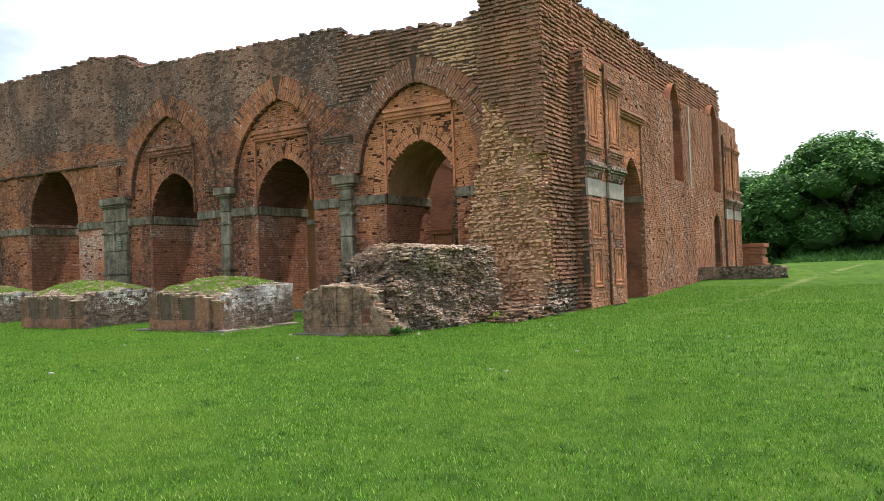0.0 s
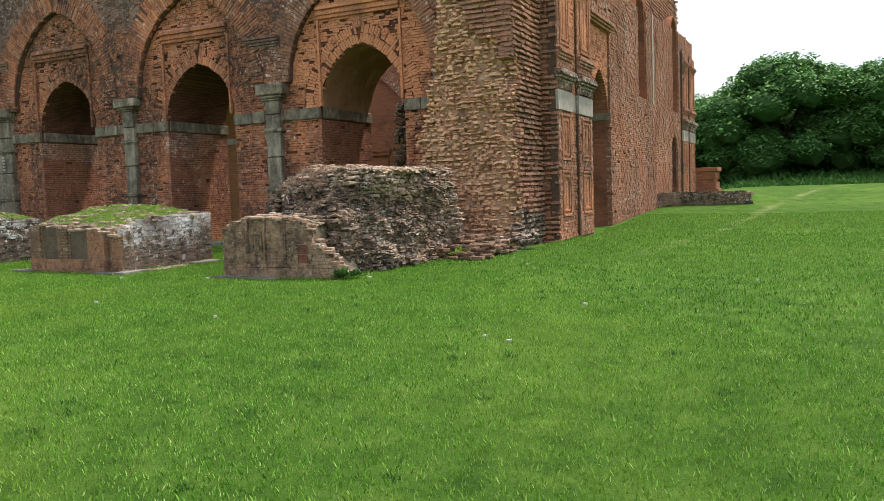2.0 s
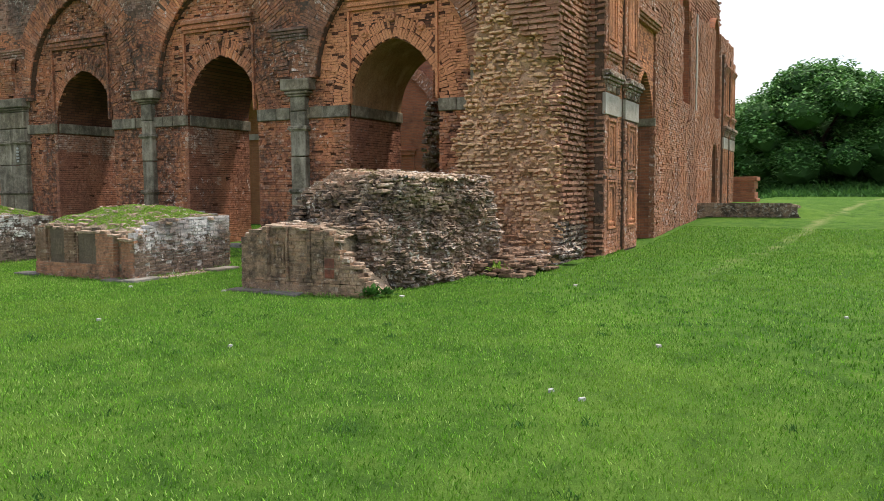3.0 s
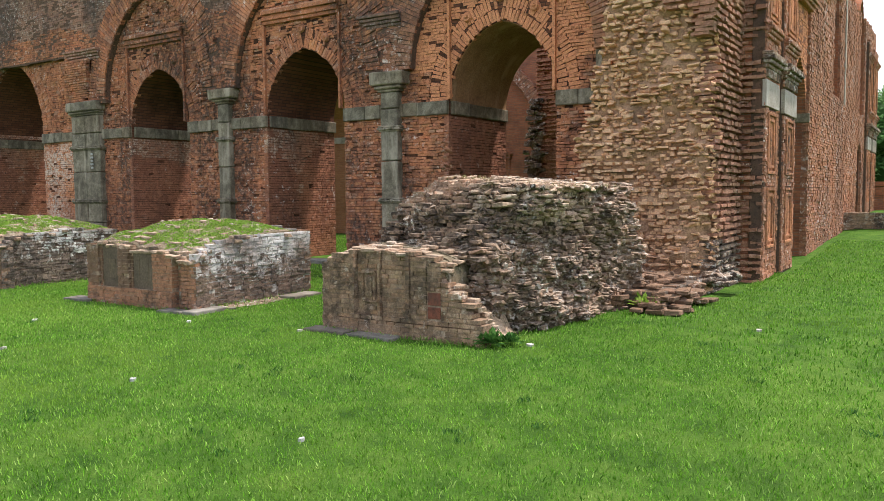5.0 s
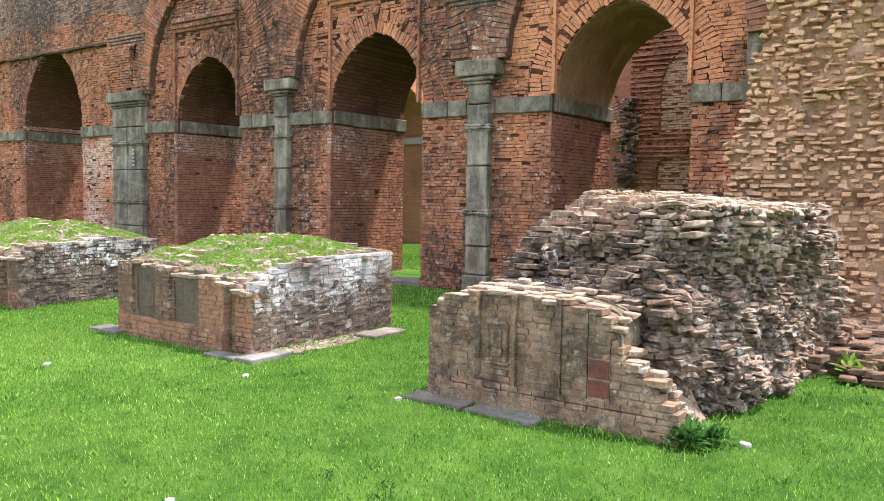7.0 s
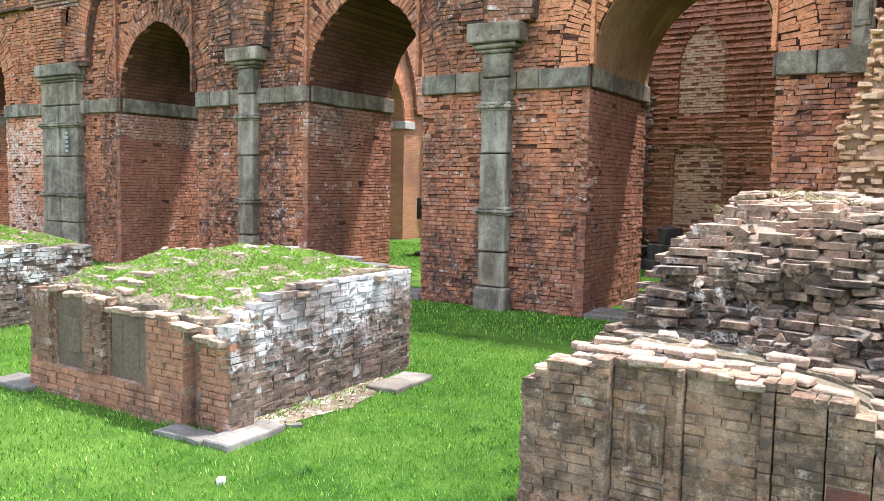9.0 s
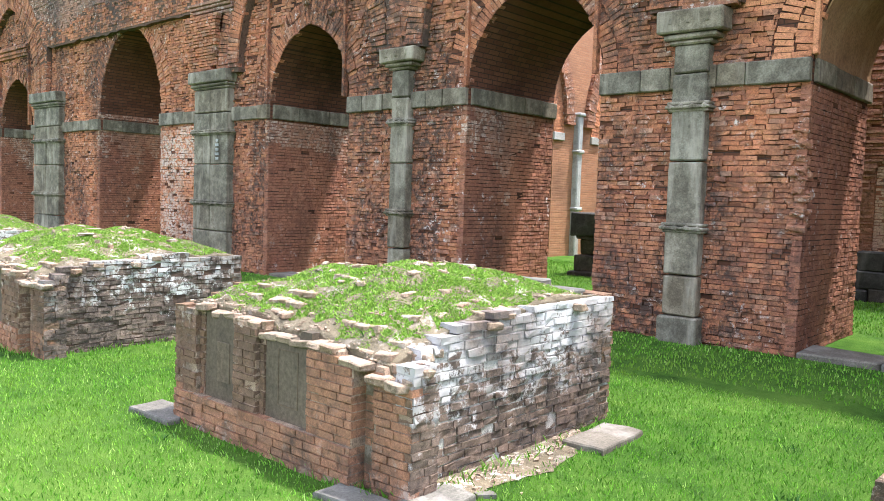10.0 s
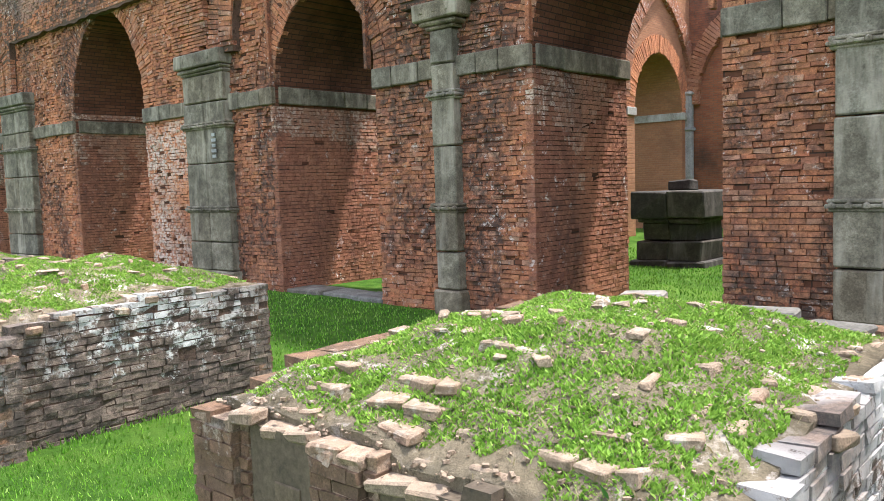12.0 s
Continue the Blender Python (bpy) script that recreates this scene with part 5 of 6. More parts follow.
B_CUTS = ((-8.85, -8.79, -.015), (-8.79, -8.5, .05), (-8.5, -8.47, -.012), (-8.47, -8.17, .02), (-8.17, -8.12, -.015), (-7.935, -7.775, .02))


def b_front(u, z):
    if 0.62 < z:
        for a, b, d in B_CUTS:
            if a < u < b and not (d == .02 and a < -7.9 and a > -8 and not 0.63 < z < 0.9):
                return BY + d
    return BY


bp = sorted({B0, B1, *[p for a, b, d in B_CUTS for p in (a, b)]})
rows = courses(0.36, 1.3, lambda z: list(zip(bp, bp[1:])) if z > .62 else [(B0, B1)], b_front, -1, course=0.044, length=0.13, thick=0.07, rough=0.004, miss=0.012, proud=0.003, gap=0.0036)
rows = [r for r in rows if r[2] < b_top(r[0]) and not (-7.935 < r[0] < -7.775 and .63 < r[2] < .9)]
NF = [r for r in rows if r[0] > -8.47 or r[2] > 1.1][:300]
NEAR_BLOCKS.append((NF, FRONT, M_BROKEN_1, broken))
s = set(NF)
keep(piece_mesh("front_brickwork", [r for r in rows if r not in s], FRONT, M_BROKEN, broken))
bm = bmesh.new()
slab(bm, FRONT, spaced(B0 + .04, B1 - .04, 0.06), lambda u: 0.2, lambda u: b_top(u) - (0.04 if u < -7.82 else 0.14), BY + 0.075, BY + 0.65)
for a, b in zip(bp, bp[1:]):
    slab(bm, FRONT, spaced(a + .004, b - .004, .05), lambda u: 0.62, lambda u: b_top(u) - (0.03 if u < -7.82 else 0.09), b_front((a + b) / 2, 1.0) + 0.005, BY + 0.1)
box(bm, B0 + .01, B1 - .03, BY + .004, BY + .1, .2, .55)
keep(part("core", bm, M_BLOCKJOINT, broken))
for z0, z1 in ((.64, .755), (.765, .89)):
    bm = bmesh.new()
    box(bm, -7.93, -7.78, BY + 0.0, BY + .08, z0, z1, 0.008)
    keep(part("terracotta_panel", bm, M_TERRA, broken, "plain red terracotta panel"))
bm = bmesh.new()
for p0, p1, q0, q1, p in ((-.09, -.07, .76, 1.04, 0), (.07, .09, .76, 1.04, 0), (-.1, .1, .74, .765, .006), (-.08, .08, 1.03, 1.055, .004), (-.04, .04, .80, .86, .004), (-.03, .03, .865, .99, 0)):
    box(bm, -8.645 + p0, -8.645 + p1, BY + 0.036 - p, BY + .1, q0, q1, 0.006, .004)
keep(part("panel_motif", bm, M_BROKEN, broken, "worn moulded panel motif"))
rows = courses(0.36, 1.09, lambda z: [(BY, 11.3)], lambda u, z: B0, -1, course=0.046, length=0.16, thick=0.07, gap=0.0026)
keep(piece_mesh("end_brickwork", rows, SIDE, M_BROKEN, broken))
# ledge of bleached broken brick along the top
rows = []
rnd = random.Random(5)
for k in range(5):
    x = B0 + rnd.uniform(0, .05)
    while x < -7.72:
        hw = rnd.uniform(.03, .085)
        xc = x + hw
        x += 2 * hw + .005
        if rnd.random() < 0.15 + .1 * k:
            continue
        rows.append((xc, BY + .05 + .11 * k + rnd.gauss(0, .018), b_top(xc) - .014 + .014 * k + rnd.uniform(-.01, .004), hw, rnd.uniform(.035, .055), .017, rnd.gauss(0, .03), rnd.gauss(0, .12), rnd.gauss(0, .03)))
for k in range(12):
    x = rnd.uniform(-7.75, -7.38)
    rows.append((x, BY + rnd.uniform(.03, .3), b_top(x) + rnd.uniform(-.05, -.02), rnd.uniform(.04, .07), .055, .02, 0, rnd.gauss(0, .2), rnd.gauss(0, .03)))
bm = bmesh.new()
for k in range(6):
    slab(bm, FRONT, spaced(B0 + .03, -7.74, 0.04), lambda u: b_top(u) - 0.1, lambda u: b_top(u) - .012 + .014 * k + .012 * nz(u * 11, k * 3.1, 4), BY + .09 + .11 * k, BY + .2 + .11 * k)
keep(part("ledge_bed", bm, M_SOIL, broken, "dusty pale mortar bed"))["kind"] = "stuff"
keep(piece_mesh("ledge_brick", rows, FRONT, M_PALE, broken, wear=0.006, label="sun-bleached broken bricks", rounded=0.008))


def mound_poly(z):
    a = max(0.0, z - 1.15)
    f = smooth((z - 1.6) / 0.35)
    return [(-9.06 + a * 0.55 + .15 * f, 11.0 + a * 0.62 + .12 * f), (-7.62 + 0.1 * f, 11.0 + a * 0.2 + .1 * f), (-7.30, 11.5 + .1 * f), (-7.02 - .12 * f, 13.55), (-7.35, 13.85 - .1 * f), (-8.9 + a * .3, 13.9 - .1 * f)]


def mound_top(x):
    return lerp([(-9.1, 1.2), (-8.95, 1.45), (-8.7, 1.86), (-8.4, 1.97), (-8.0, 1.92), (-7.5, 1.88), (-7.0, 1.85)], x)


def mound_rough(x, y, z):
    return 0.16 * nz(x * 2.2, y * 2.2, z * 2.6) + 0.10 * nz(x * 5, y * 5, z * 7) + 0.05 * nz(x * 13, y * 13, z * 16)


mound_rows, z = [], 0.40
core_loops = []
bm = bmesh.new()
while z < 1.96:
    poly = mound_poly(z)
    loop = []
    for i in range(len(poly)):
        (ax, ay), (bx, by) = poly[i], poly[(i + 1) % len(poly)]
        L = math.hypot(bx - ax, by - ay)
        yaw = math.atan2(by - ay, bx - ax)
        nx, ny = (by - ay) / L, -(bx - ax) / L
        s = random.uniform(-0.1, 0)
        while s < L:
            w = random.choice((0.06, 0.08, 0.11, 0.14)) * random.uniform(0.8, 1.2)
            x, y = ax + (bx - ax) * (s + w / 2) / L, ay + (by - ay) * (s + w / 2) / L
            rough = mound_rough(x, y, z) + random.gauss(0, 0.013)
            x, y = x + nx * rough, y + ny * rough
            s += w
            if z < mound_top(x) and random.random() > 0.12:
                mound_rows.append((x - nx * .07, y - ny * .07, z + random.gauss(0, .007), w / 2 - .004, .10, random.uniform(.013, .021), random.gauss(0, .035), yaw + random.gauss(0, .1), random.gauss(0, .035)))
    for i in range(len(poly)):
        (ax, ay), (bx, by) = poly[i], poly[(i + 1) % len(poly)]
        L = math.hypot(bx - ax, by - ay)
        nx, ny = (by - ay) / L, -(bx - ax) / L
        for k in range(16):
            x, y = ax + (bx - ax) * k / 16, ay + (by - ay) * k / 16
            rough = mound_rough(x, y, z) + 0.03 * nz(x * 17, y * 17, z * 19) - 0.022
            loop.append(bm.verts.new((x + nx * rough, y + ny * rough, min(z, mound_top(x) - .02 + .03 * nz(x * 8, y * 8, 2)))))
    core_loops.append(loop)
    z += 0.040
for a, b in zip(core_loops, core_loops[1:]):
    for i in range(len(a)):
        j = (i + 1) % len(a)
        bm.faces.new((a[i], a[j], b[j], b[i]))
bm.faces.new(core_loops[-1])
for f in bm.faces:
    f.smooth = True
keep(part("rubble_core", bm, M_MATRIX, broken))
# chips and crumbs caught on the ledges
chips = []
for k in range(3600):
    z = random.uniform(0.5, 1.9)
    poly = mound_poly(z)
    i = random.randrange(len(poly))
    (ax, ay), (bx, by) = poly[i], poly[(i + 1) % len(poly)]
    L, t = math.hypot(bx - ax, by - ay), random.random()
    nx, ny = (by - ay) / L, -(bx - ax) / L
    x, y = ax + (bx - ax) * t, ay + (by - ay) * t
    if z > mound_top(x):
        continue
    q = mound_rough(x, y, z) + random.uniform(-.04, .02)
    h = random.uniform(.008, .022)
    chips.append((x + nx * q, y + ny * q, z, h * random.uniform(1, 2), h * 1.3, h * .8, random.gauss(0, .5), random.uniform(0, 3), random.gauss(0, .5)))
keep(piece_mesh("rubble_chip", chips, FRONT, M_RUBBLE, broken, wear=0.006))
# broken courses stepping up the front and lying over the crown
for k in range(1100):
    x, y = random.uniform(-8.95, -7.1), random.uniform(11.05, 13.8)
    a = 1.94 - max(0, 11.75 - y) * 0.95 - max(0, -8.55 - x) * 1.3
    zz = min(mound_top(x), a) + 0.03 * nz(x * 3, y * 3, 1)
    if zz < 1.2 or y < 11.6 or x < -8.6:
        continue
    mound_rows.append((x, y, zz + random.uniform(-.03, .025), random.uniform(.03, .075), random.uniform(.03, .06), random.uniform(.012, .02), random.gauss(0, .1), random.choice((0, 1.57)) + random.gauss(0, .2), random.gauss(0, .05)))
near = [r for r in mound_rows if r[1] < 11.7 and r[0] < -7.9 and r[2] > 1.2][:300]
NEAR_BLOCKS.append((near, FRONT, M_RUBBLE, broken))
s = set(near)
far_rows = [r for r in mound_rows if r not in s]
top_rows = [r for r in far_rows if r[2] > 1.55 + 0.25 * nz(r[0] * 2, r[1] * 2, 3) and r[1] < 12.6]
ts = set(top_rows)
keep(piece_mesh("crown_brick", top_rows, FRONT, M_PALE, broken, wear=0.011, label="sun-bleached rubble brick", rounded=0.008))
keep(piece_mesh("rubble_brick", [r for r in far_rows if r not in ts], FRONT, M_RUBBLE, broken, wear=0.012, label="dark lichened rubble brick", rounded=0.008))
# low broken footing that trails towards the tower
rows = []
for z, (p, q, r0, r1) in ((0.50, (-7.2, -6.32, 12.95, 14.4)), (0.55, (-7.2, -6.36, 13.05, 14.4)), (0.60, (-7.2, -6.42, 13.1, 14.5)), (0.65, (-7.3, -6.45, 13.2, 14.5)), (0.70, (-7.4, -6.75, 13.4, 14.6)), (.75, (-7.6, -6.95, 13.5, 14.7))):
    for k in range(34):
        x, y = random.uniform(p, q), random.uniform(r0, r1)
        rows.append((x, y, z + random.uniform(-.01, .01), random.uniform(.06, .11), random.uniform(.05, .08), .024, random.gauss(0, .05), random.choice((0, 1.57)) + random.gauss(0, .2), random.gauss(0, .05)))
footing = empty("brick_footing", (-6.8, 13.7, 0.5), "low broken brick footing beside the rubble", "brick ruin")
bm = bmesh.new()
box(bm, -7.5, -6.6, 13.3, 14.8, 0.3, 0.66)
keep(part("core", bm, M_DARKCORE, footing))
keep(piece_mesh("footing_brick", rows, FRONT, M_BLOCKUP, footing, wear=0.01, rounded=0.008))

# ---- flat stones at the feet of the blocks ----
def flat_stone(x, y, hx, hy, h, turn, label="flat grey stone slab lying against a brick pier", mat=None):
    bm = bmesh.new()
    if mat:
        k = random.randint(6, 9)
        ring = [(math.cos(2 * math.pi * i / k + .4), math.sin(2 * math.pi * i / k + .4)) for i in range(k)]
    else:
        ring = [(-1, -1), (-.3, -1.02), (.4, -.97), (.96, -1), (1, -.3), (.97, .4), (.9, .97), (.2, 1), (-.5, .96), (-1, .93), (-.97, .1)]
        k = len(ring)
    ring = [(a * hx + random.uniform(-.01, .01), b * hy + random.uniform(-.01, .01)) for a, b in ring]
    loops = [[bm.verts.new((a * g, b * g, z)) for a, b in ring] for z, g in ((-.08, 1.0), (h - .01, 1.0), (h, .97))]
    for p, q in zip(loops, loops[1:]):
        for i in range(k):
            bm.faces.new((p[i], p[(i + 1) % k], q[(i + 1) % k], q[i]))
    bm.faces.new(loops[-1])
    ob = part("flat_stone" if not mat else "stone_chip", bm, mat or M_SLAB)
    ob.matrix_world = Matrix.Translation((x, y, ground_z(x, y))) @ Matrix.Rotation(turn, 4, "Z")
    return tagged(ob, label, "stone")


flat_stone(-13.3, 10.53, .24, .13, .035, .05)
flat_stone(-11.08, 10.63, .11, .25, .04, .03)
flat_stone(-11.38, 10.44, .19, .09, .03, .05)
flat_stone(-11.05, 12.2, .14, .27, .035, .05)
flat_stone(-9.05, 10.48, .26, .11, .03, .04)
flat_stone(-8.5, 10.47, .28, .09, .025, -.02)
flat_stone(-11.0, 10.95, .05, .03, .02, .9, "small pale stone chip lying on the lawn")
for x, y, s in ((-8.97, 8.16, .07), (-6.94, 7.82, .05), (-12.29, 9.31, .08), (-7.0, 10.82, .08), (-10.99, 8.28, .05), (-8.95, 5.7, .09), (-3.67, 9.24, .06), (-4.02, 7.61, .04), (-3.77, 7.51, .04), (-10.66, 10.06, .07), (-5.4, 12.5, .05), (-2.3, 11.5, .05), (-9.3, 10.3, .06)):
    flat_stone(x, y, s * .6, s * .38, .02, s * 30, "small pale stone chip lying on the lawn", M_PLASTER)

# bare strip of soil with grit along the limewashed end
bm = bmesh.new()
edge_l, edge_r = [], []
for y in spaced(10.75, 12.2, 0.06):
    xr = -11.02 + 0.07 * nz(y * 2.3, 1.1, 5) + 0.05 * nz(y * 9, 4.1, 5)
    edge_l.append(bm.verts.new((-11.31, y, ground_z(-11.31, y) + 0.012)))
    edge_r.append(bm.verts.new((xr, y, ground_z(xr, y) + 0.006)))
for a, b, c, d in zip(edge_l, edge_l[1:], edge_r[1:], edge_r):
    bm.faces.new((a, d, c, b))
strip = tagged(part("soil_strip", bm, M_SOIL), "bare pale soil strip along the foot of a brick pier", "soil", kind="structure")
rows = []
for k in range(130):
    y, s = random.uniform(10.75, 12.2), random.uniform(.003, .012)
    x = -11.27 + abs(random.gauss(0, .12))
    rows.append((x, y, ground_z(x, y) + .012, s * 1.3, s, s * .6, random.gauss(0, .3), random.uniform(0, 3), random.gauss(0, .3)))
piece_mesh("grit", rows, FRONT, M_PALE, strip, wear=0.004)

# ---- grass blades ----
GX, GY = np.arange(-36, 24, 0.25), np.arange(-8, 60, 0.25)
GZ = np.array([[ground_z(x, y) for x in GX] for y in GY])


def ground_at(x, y):
    i = np.clip((x - GX[0]) / 0.25, 0, len(GX) - 1.01)
    j = np.clip((y - GY[0]) / 0.25, 0, len(GY) - 1.01)
    a, b = i.astype(int), j.astype(int)
    u, v = i - a, j - b
    return (GZ[b, a] * (1 - u) + GZ[b, a + 1] * u) * (1 - v) + (GZ[b + 1, a] * (1 - u) + GZ[b + 1, a + 1] * u) * v


def blade_mesh(name, x, y, z, h, w, mat, parent=None, lean=0.5, label=""):
    k = len(x)
    rs = np.random.RandomState(k % 1000 + 3)
    a, b = rs.uniform(0, 2 * np.pi, k), rs.uniform(0, 2 * np.pi, k)
    dx, dy = np.cos(a) * w, np.sin(a) * w
    lx, ly = np.cos(b) * h * lean * rs.uniform(.2, 1, k), np.sin(b) * h * lean * rs.uniform(.2, 1, k)
    v = np.empty((k, 4, 3))
    v[:, 0] = np.stack((x - dx, y - dy, z - 0.005), 1)
    v[:, 1] = np.stack((x + dx, y + dy, z - 0.005), 1)
    v[:, 2] = np.stack((x + dx * .7 + lx * .45, y + dy * .7 + ly * .45, z + h * .6), 1)
    v[:, 3] = np.stack((x + lx, y + ly, z + h), 1)
    me = bpy.data.meshes.new(name)
    me.vertices.add(4 * k)
    me.vertices.foreach_set("co", v.reshape(-1))
    me.loops.add(4 * k)
    me.loops.foreach_set("vertex_index", np.arange(4 * k, dtype=np.int32))
    me.polygons.add(k)
    me.polygons.foreach_set("loop_start", np.arange(0, 4 * k, 4, dtype=np.int32))
    me.update(calc_edges=True)
    ob = obj(name, me, mat, parent, label)
    ob["kind"] = "stuff"
    return ob


def leaf_mat(name, cols, rough=0.6, trans=0.25, scale=1.2, dry=None):
    m, n, l, b = node_mat(name, rough, 0.12)
    rnd = n.new("ShaderNodeNewGeometry").outputs["Random Per Island"]
    col = ramp(n, l, rnd, [(i / (len(cols) - 1), c) for i, c in enumerate(cols)])
    big = noise_node(n, l, scale, 4.0, 0.6)
    col = mix(n, l, 0.6, col, ramp(n, l, big, [(0.3, grey(0.55)), (0.7, grey(1.0))]), "MULTIPLY")
    if dry:
        worn = noise_node(n, l, 0.45, 6.0, 0.7)
        col = mix(n, l, ramp(n, l, worn, [(0.50, grey(0.0)), (0.68, grey(0.6))]), col, dry)
    l.new(col, b.inputs["Base Color"])
    t = n.new("ShaderNodeBsdfTranslucent")
    l.new(col, t.inputs["Color"])
    x = n.new("ShaderNodeMixShader")
    x.inputs["Fac"].default_value = trans
    out = n["Material Output"]
    l.new(b.outputs[0], x.inputs[1])
    l.new(t.outputs[0], x.inputs[2])
    l.new(x.outputs[0], out.inputs["Surface"])
    return m


M_BLADE = leaf_mat("grass_blade", [(0.04, 0.125, 0.01), (0.17, 0.43, 0.034), (0.075, 0.21, 0.013), (0.30, 0.60, 0.08), (0.05, 0.15, 0.012), (0.50, 0.72, 0.20)], 0.7, 0.25, 3.5, (0.23, 0.36, 0.05))
M_WEED = leaf_mat("weed_leaf", [(0.09, 0.19, 0.025), (0.24, 0.43, 0.055), (0.32, 0.52, 0.08), (0.15, 0.30, 0.035), (0.38, 0.53, 0.12)], scale=5.0)
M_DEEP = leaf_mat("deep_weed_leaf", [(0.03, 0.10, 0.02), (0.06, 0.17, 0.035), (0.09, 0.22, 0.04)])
M_DRY = leaf_mat("dry_grass", [(0.42, 0.36, 0.20), (0.34, 0.28, 0.15), (0.22, 0.25, 0.09)], 0.8)
# dark twin of mango_leaf: shade deep in the crown is put into its colour
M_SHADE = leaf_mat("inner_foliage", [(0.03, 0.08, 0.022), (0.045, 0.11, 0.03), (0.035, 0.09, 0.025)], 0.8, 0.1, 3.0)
M_MANGO = leaf_mat("mango_leaf", [(0.06, 0.168, 0.048), (0.096, 0.24, 0.06), (0.132, 0.312, 0.078), (0.072, 0.204, 0.054), (0.204, 0.384, 0.108)], 0.5, 0.2, 0.4)

BARRED = [(-13.15, -11.2, 10.55, 12.66), (-17.6, -15.55, 10.55, 12.6), (-22.7, -20.4, 10.9, 12.9), (-9.15, -7.3, 10.55, 14.0), (-40, -6.2, 15.9, 18.05), (-8.6, -6.2, 14.7, 18), (-8.2, -6.1, 16, 36), (-7.4, -6.4, 13.2, 14.7), (-11.3, -11.06, 10.78, 12.15)]


def meadow(k, x0, x1, y0, y1, h, w, keepf, seed):
    rs = np.random.RandomState(seed)
    x, y = rs.uniform(x0, x1, k), rs.uniform(y0, y1, k)
    ok = keepf(x, y)
    for a, b, c, d in BARRED:
        ok &= ~((x > a) & (x < b) & (y > c) & (y < d))
    ok &= ~((np.abs(x - 0.115 * y + 5.85) < 0.16) & (y > 14) & (rs.uniform(0, 1, k) < 0.35))
    x, y = x[ok], y[ok]
    return x, y, ground_at(x, y), h * rs.uniform(.5, 1.25, len(x)), w * rs.uniform(.6, 1.3, len(x))


def path_side(x, y):
    """Distance from the middle line of the walk."""
    t = np.clip((-(x) * 0.75 + y * 0.66) / 14.3, -0.15, 1)
    return np.hypot(x + 10.6 * t, y - 9.3 * t)


near = meadow(760000, -19, 5, 1.0, 14, 0.025, 0.0036, lambda x, y: path_side(x, y) < 5.0, 1)
blade_mesh("grass", *near, M_BLADE, lean=0.9)
far = meadow(380000, -24, 10, 4, 24, 0.032, 0.0075, lambda x, y: (path_side(x, y) >= 5.0) & ((x + 24) * 0 + y > 2), 2)
blade_mesh("grass", *far, M_BLADE)
# taller darker tufts scattered over the lawn
rs = np.random.RandomState(31)
cx, cy = rs.uniform(-13, 6, 190), rs.uniform(1.0, 13, 190)
tx = (cx[:, None] + rs.normal(0, 0.035, (190, 26))).reshape(-1)
ty = (cy[:, None] + rs.normal(0, 0.035, (190, 26))).reshape(-1)
ok = np.ones(len(tx), bool)
for a, b, c, d in BARRED:
    ok &= ~((tx > a - .1) & (tx < b + .1) & (ty > c - .1) & (ty < d + .1))
tx, ty = tx[ok], ty[ok]
blade_mesh("grass_tuft", tx, ty, ground_at(tx, ty), rs.uniform(.012, .04, len(tx)), rs.uniform(.003, .006, len(tx)), M_DEEP, lean=1.3)
# longer fringe at the feet of the masonry
rs = np.random.RandomState(7)
fx, fy = [], []
for a, b, c, d in BARRED[:4] + [(-40, -6.2, 15.85, 18)]:
    k = 1400 if b - a < 5 else 3000
    s = rs.uniform(0, 1, k)
    side = rs.randint(0, 4, k)
    fx.append(np.where(side == 0, a + (b - a) * s, np.where(side == 1, a + (b - a) * s, np.where(side == 2, a, b))) + rs.normal(0, .04, k))
    fy.append(np.where(side == 0, c, np.where(side == 1, d, c + (d - c) * s)) + rs.normal(0, .04, k))
fx, fy = np.concatenate(fx), np.concatenate(fy)
sel = fx > -24
fx, fy = fx[sel], fy[sel]
blade_mesh("grass_fringe", fx, fy, ground_at(fx, fy), rs.uniform(.02, .065, len(fx)), rs.uniform(.0025, .0045, len(fx)), M_BLADE, lean=1.0)

# ---- growth on the blocks ----
for e, top, (x0, x1, y0, y1) in TOPS:
    k = 80000
    x, y = rs.uniform(x0 + .1, x1 - .1, k), rs.uniform(y0 + .1, y1 - .08, k)
    edge = np.minimum(np.minimum(x - x0, (x1 - x)), np.minimum((y - y0) * .7, (y1 - y) * 1.5))
    pat = np.array([0.6 * nz(a * 3.1, b * 3.1, 4.4) + 0.6 * nz(a * 11, b * 11, 8.4) for a, b in zip(x, y)])
    ok = (edge > .11 + .2 * pat) & (pat > -.5 - .6 * edge)
    x, y = x[ok], y[ok]
    z = np.array([top(a, b) for a, b in zip(x, y)]) - 0.015
    keep(blade_mesh("grass_cap", x, y, z, rs.uniform(.004, .016, len(x)), rs.uniform(.004, .008, len(x)), M_WEED, e, 1.8, "short weedy grass"))
    k = 900
    x, y = rs.uniform(x0 + .08, x1 - .08, k), rs.uniform(y0 + .08, y1 - .08, k)
    z = np.array([top(a, b) for a, b in zip(x, y)]) - 0.01
    keep(blade_mesh("dry_grass", x, y, z, rs.uniform(.008, .026, k), rs.uniform(.0015, .003, k), M_DRY, e, 1.6))
k = 1600
x, y = rs.uniform(-8.7, -7.1, k), rs.uniform(11.7, 13.75, k)
z = np.array([mound_top(a) for a in x])
keep(blade_mesh("dry_grass", x, y, z, rs.uniform(.015, .05, k), rs.uniform(.0015, .004, k), M_DRY, broken, 1.6))


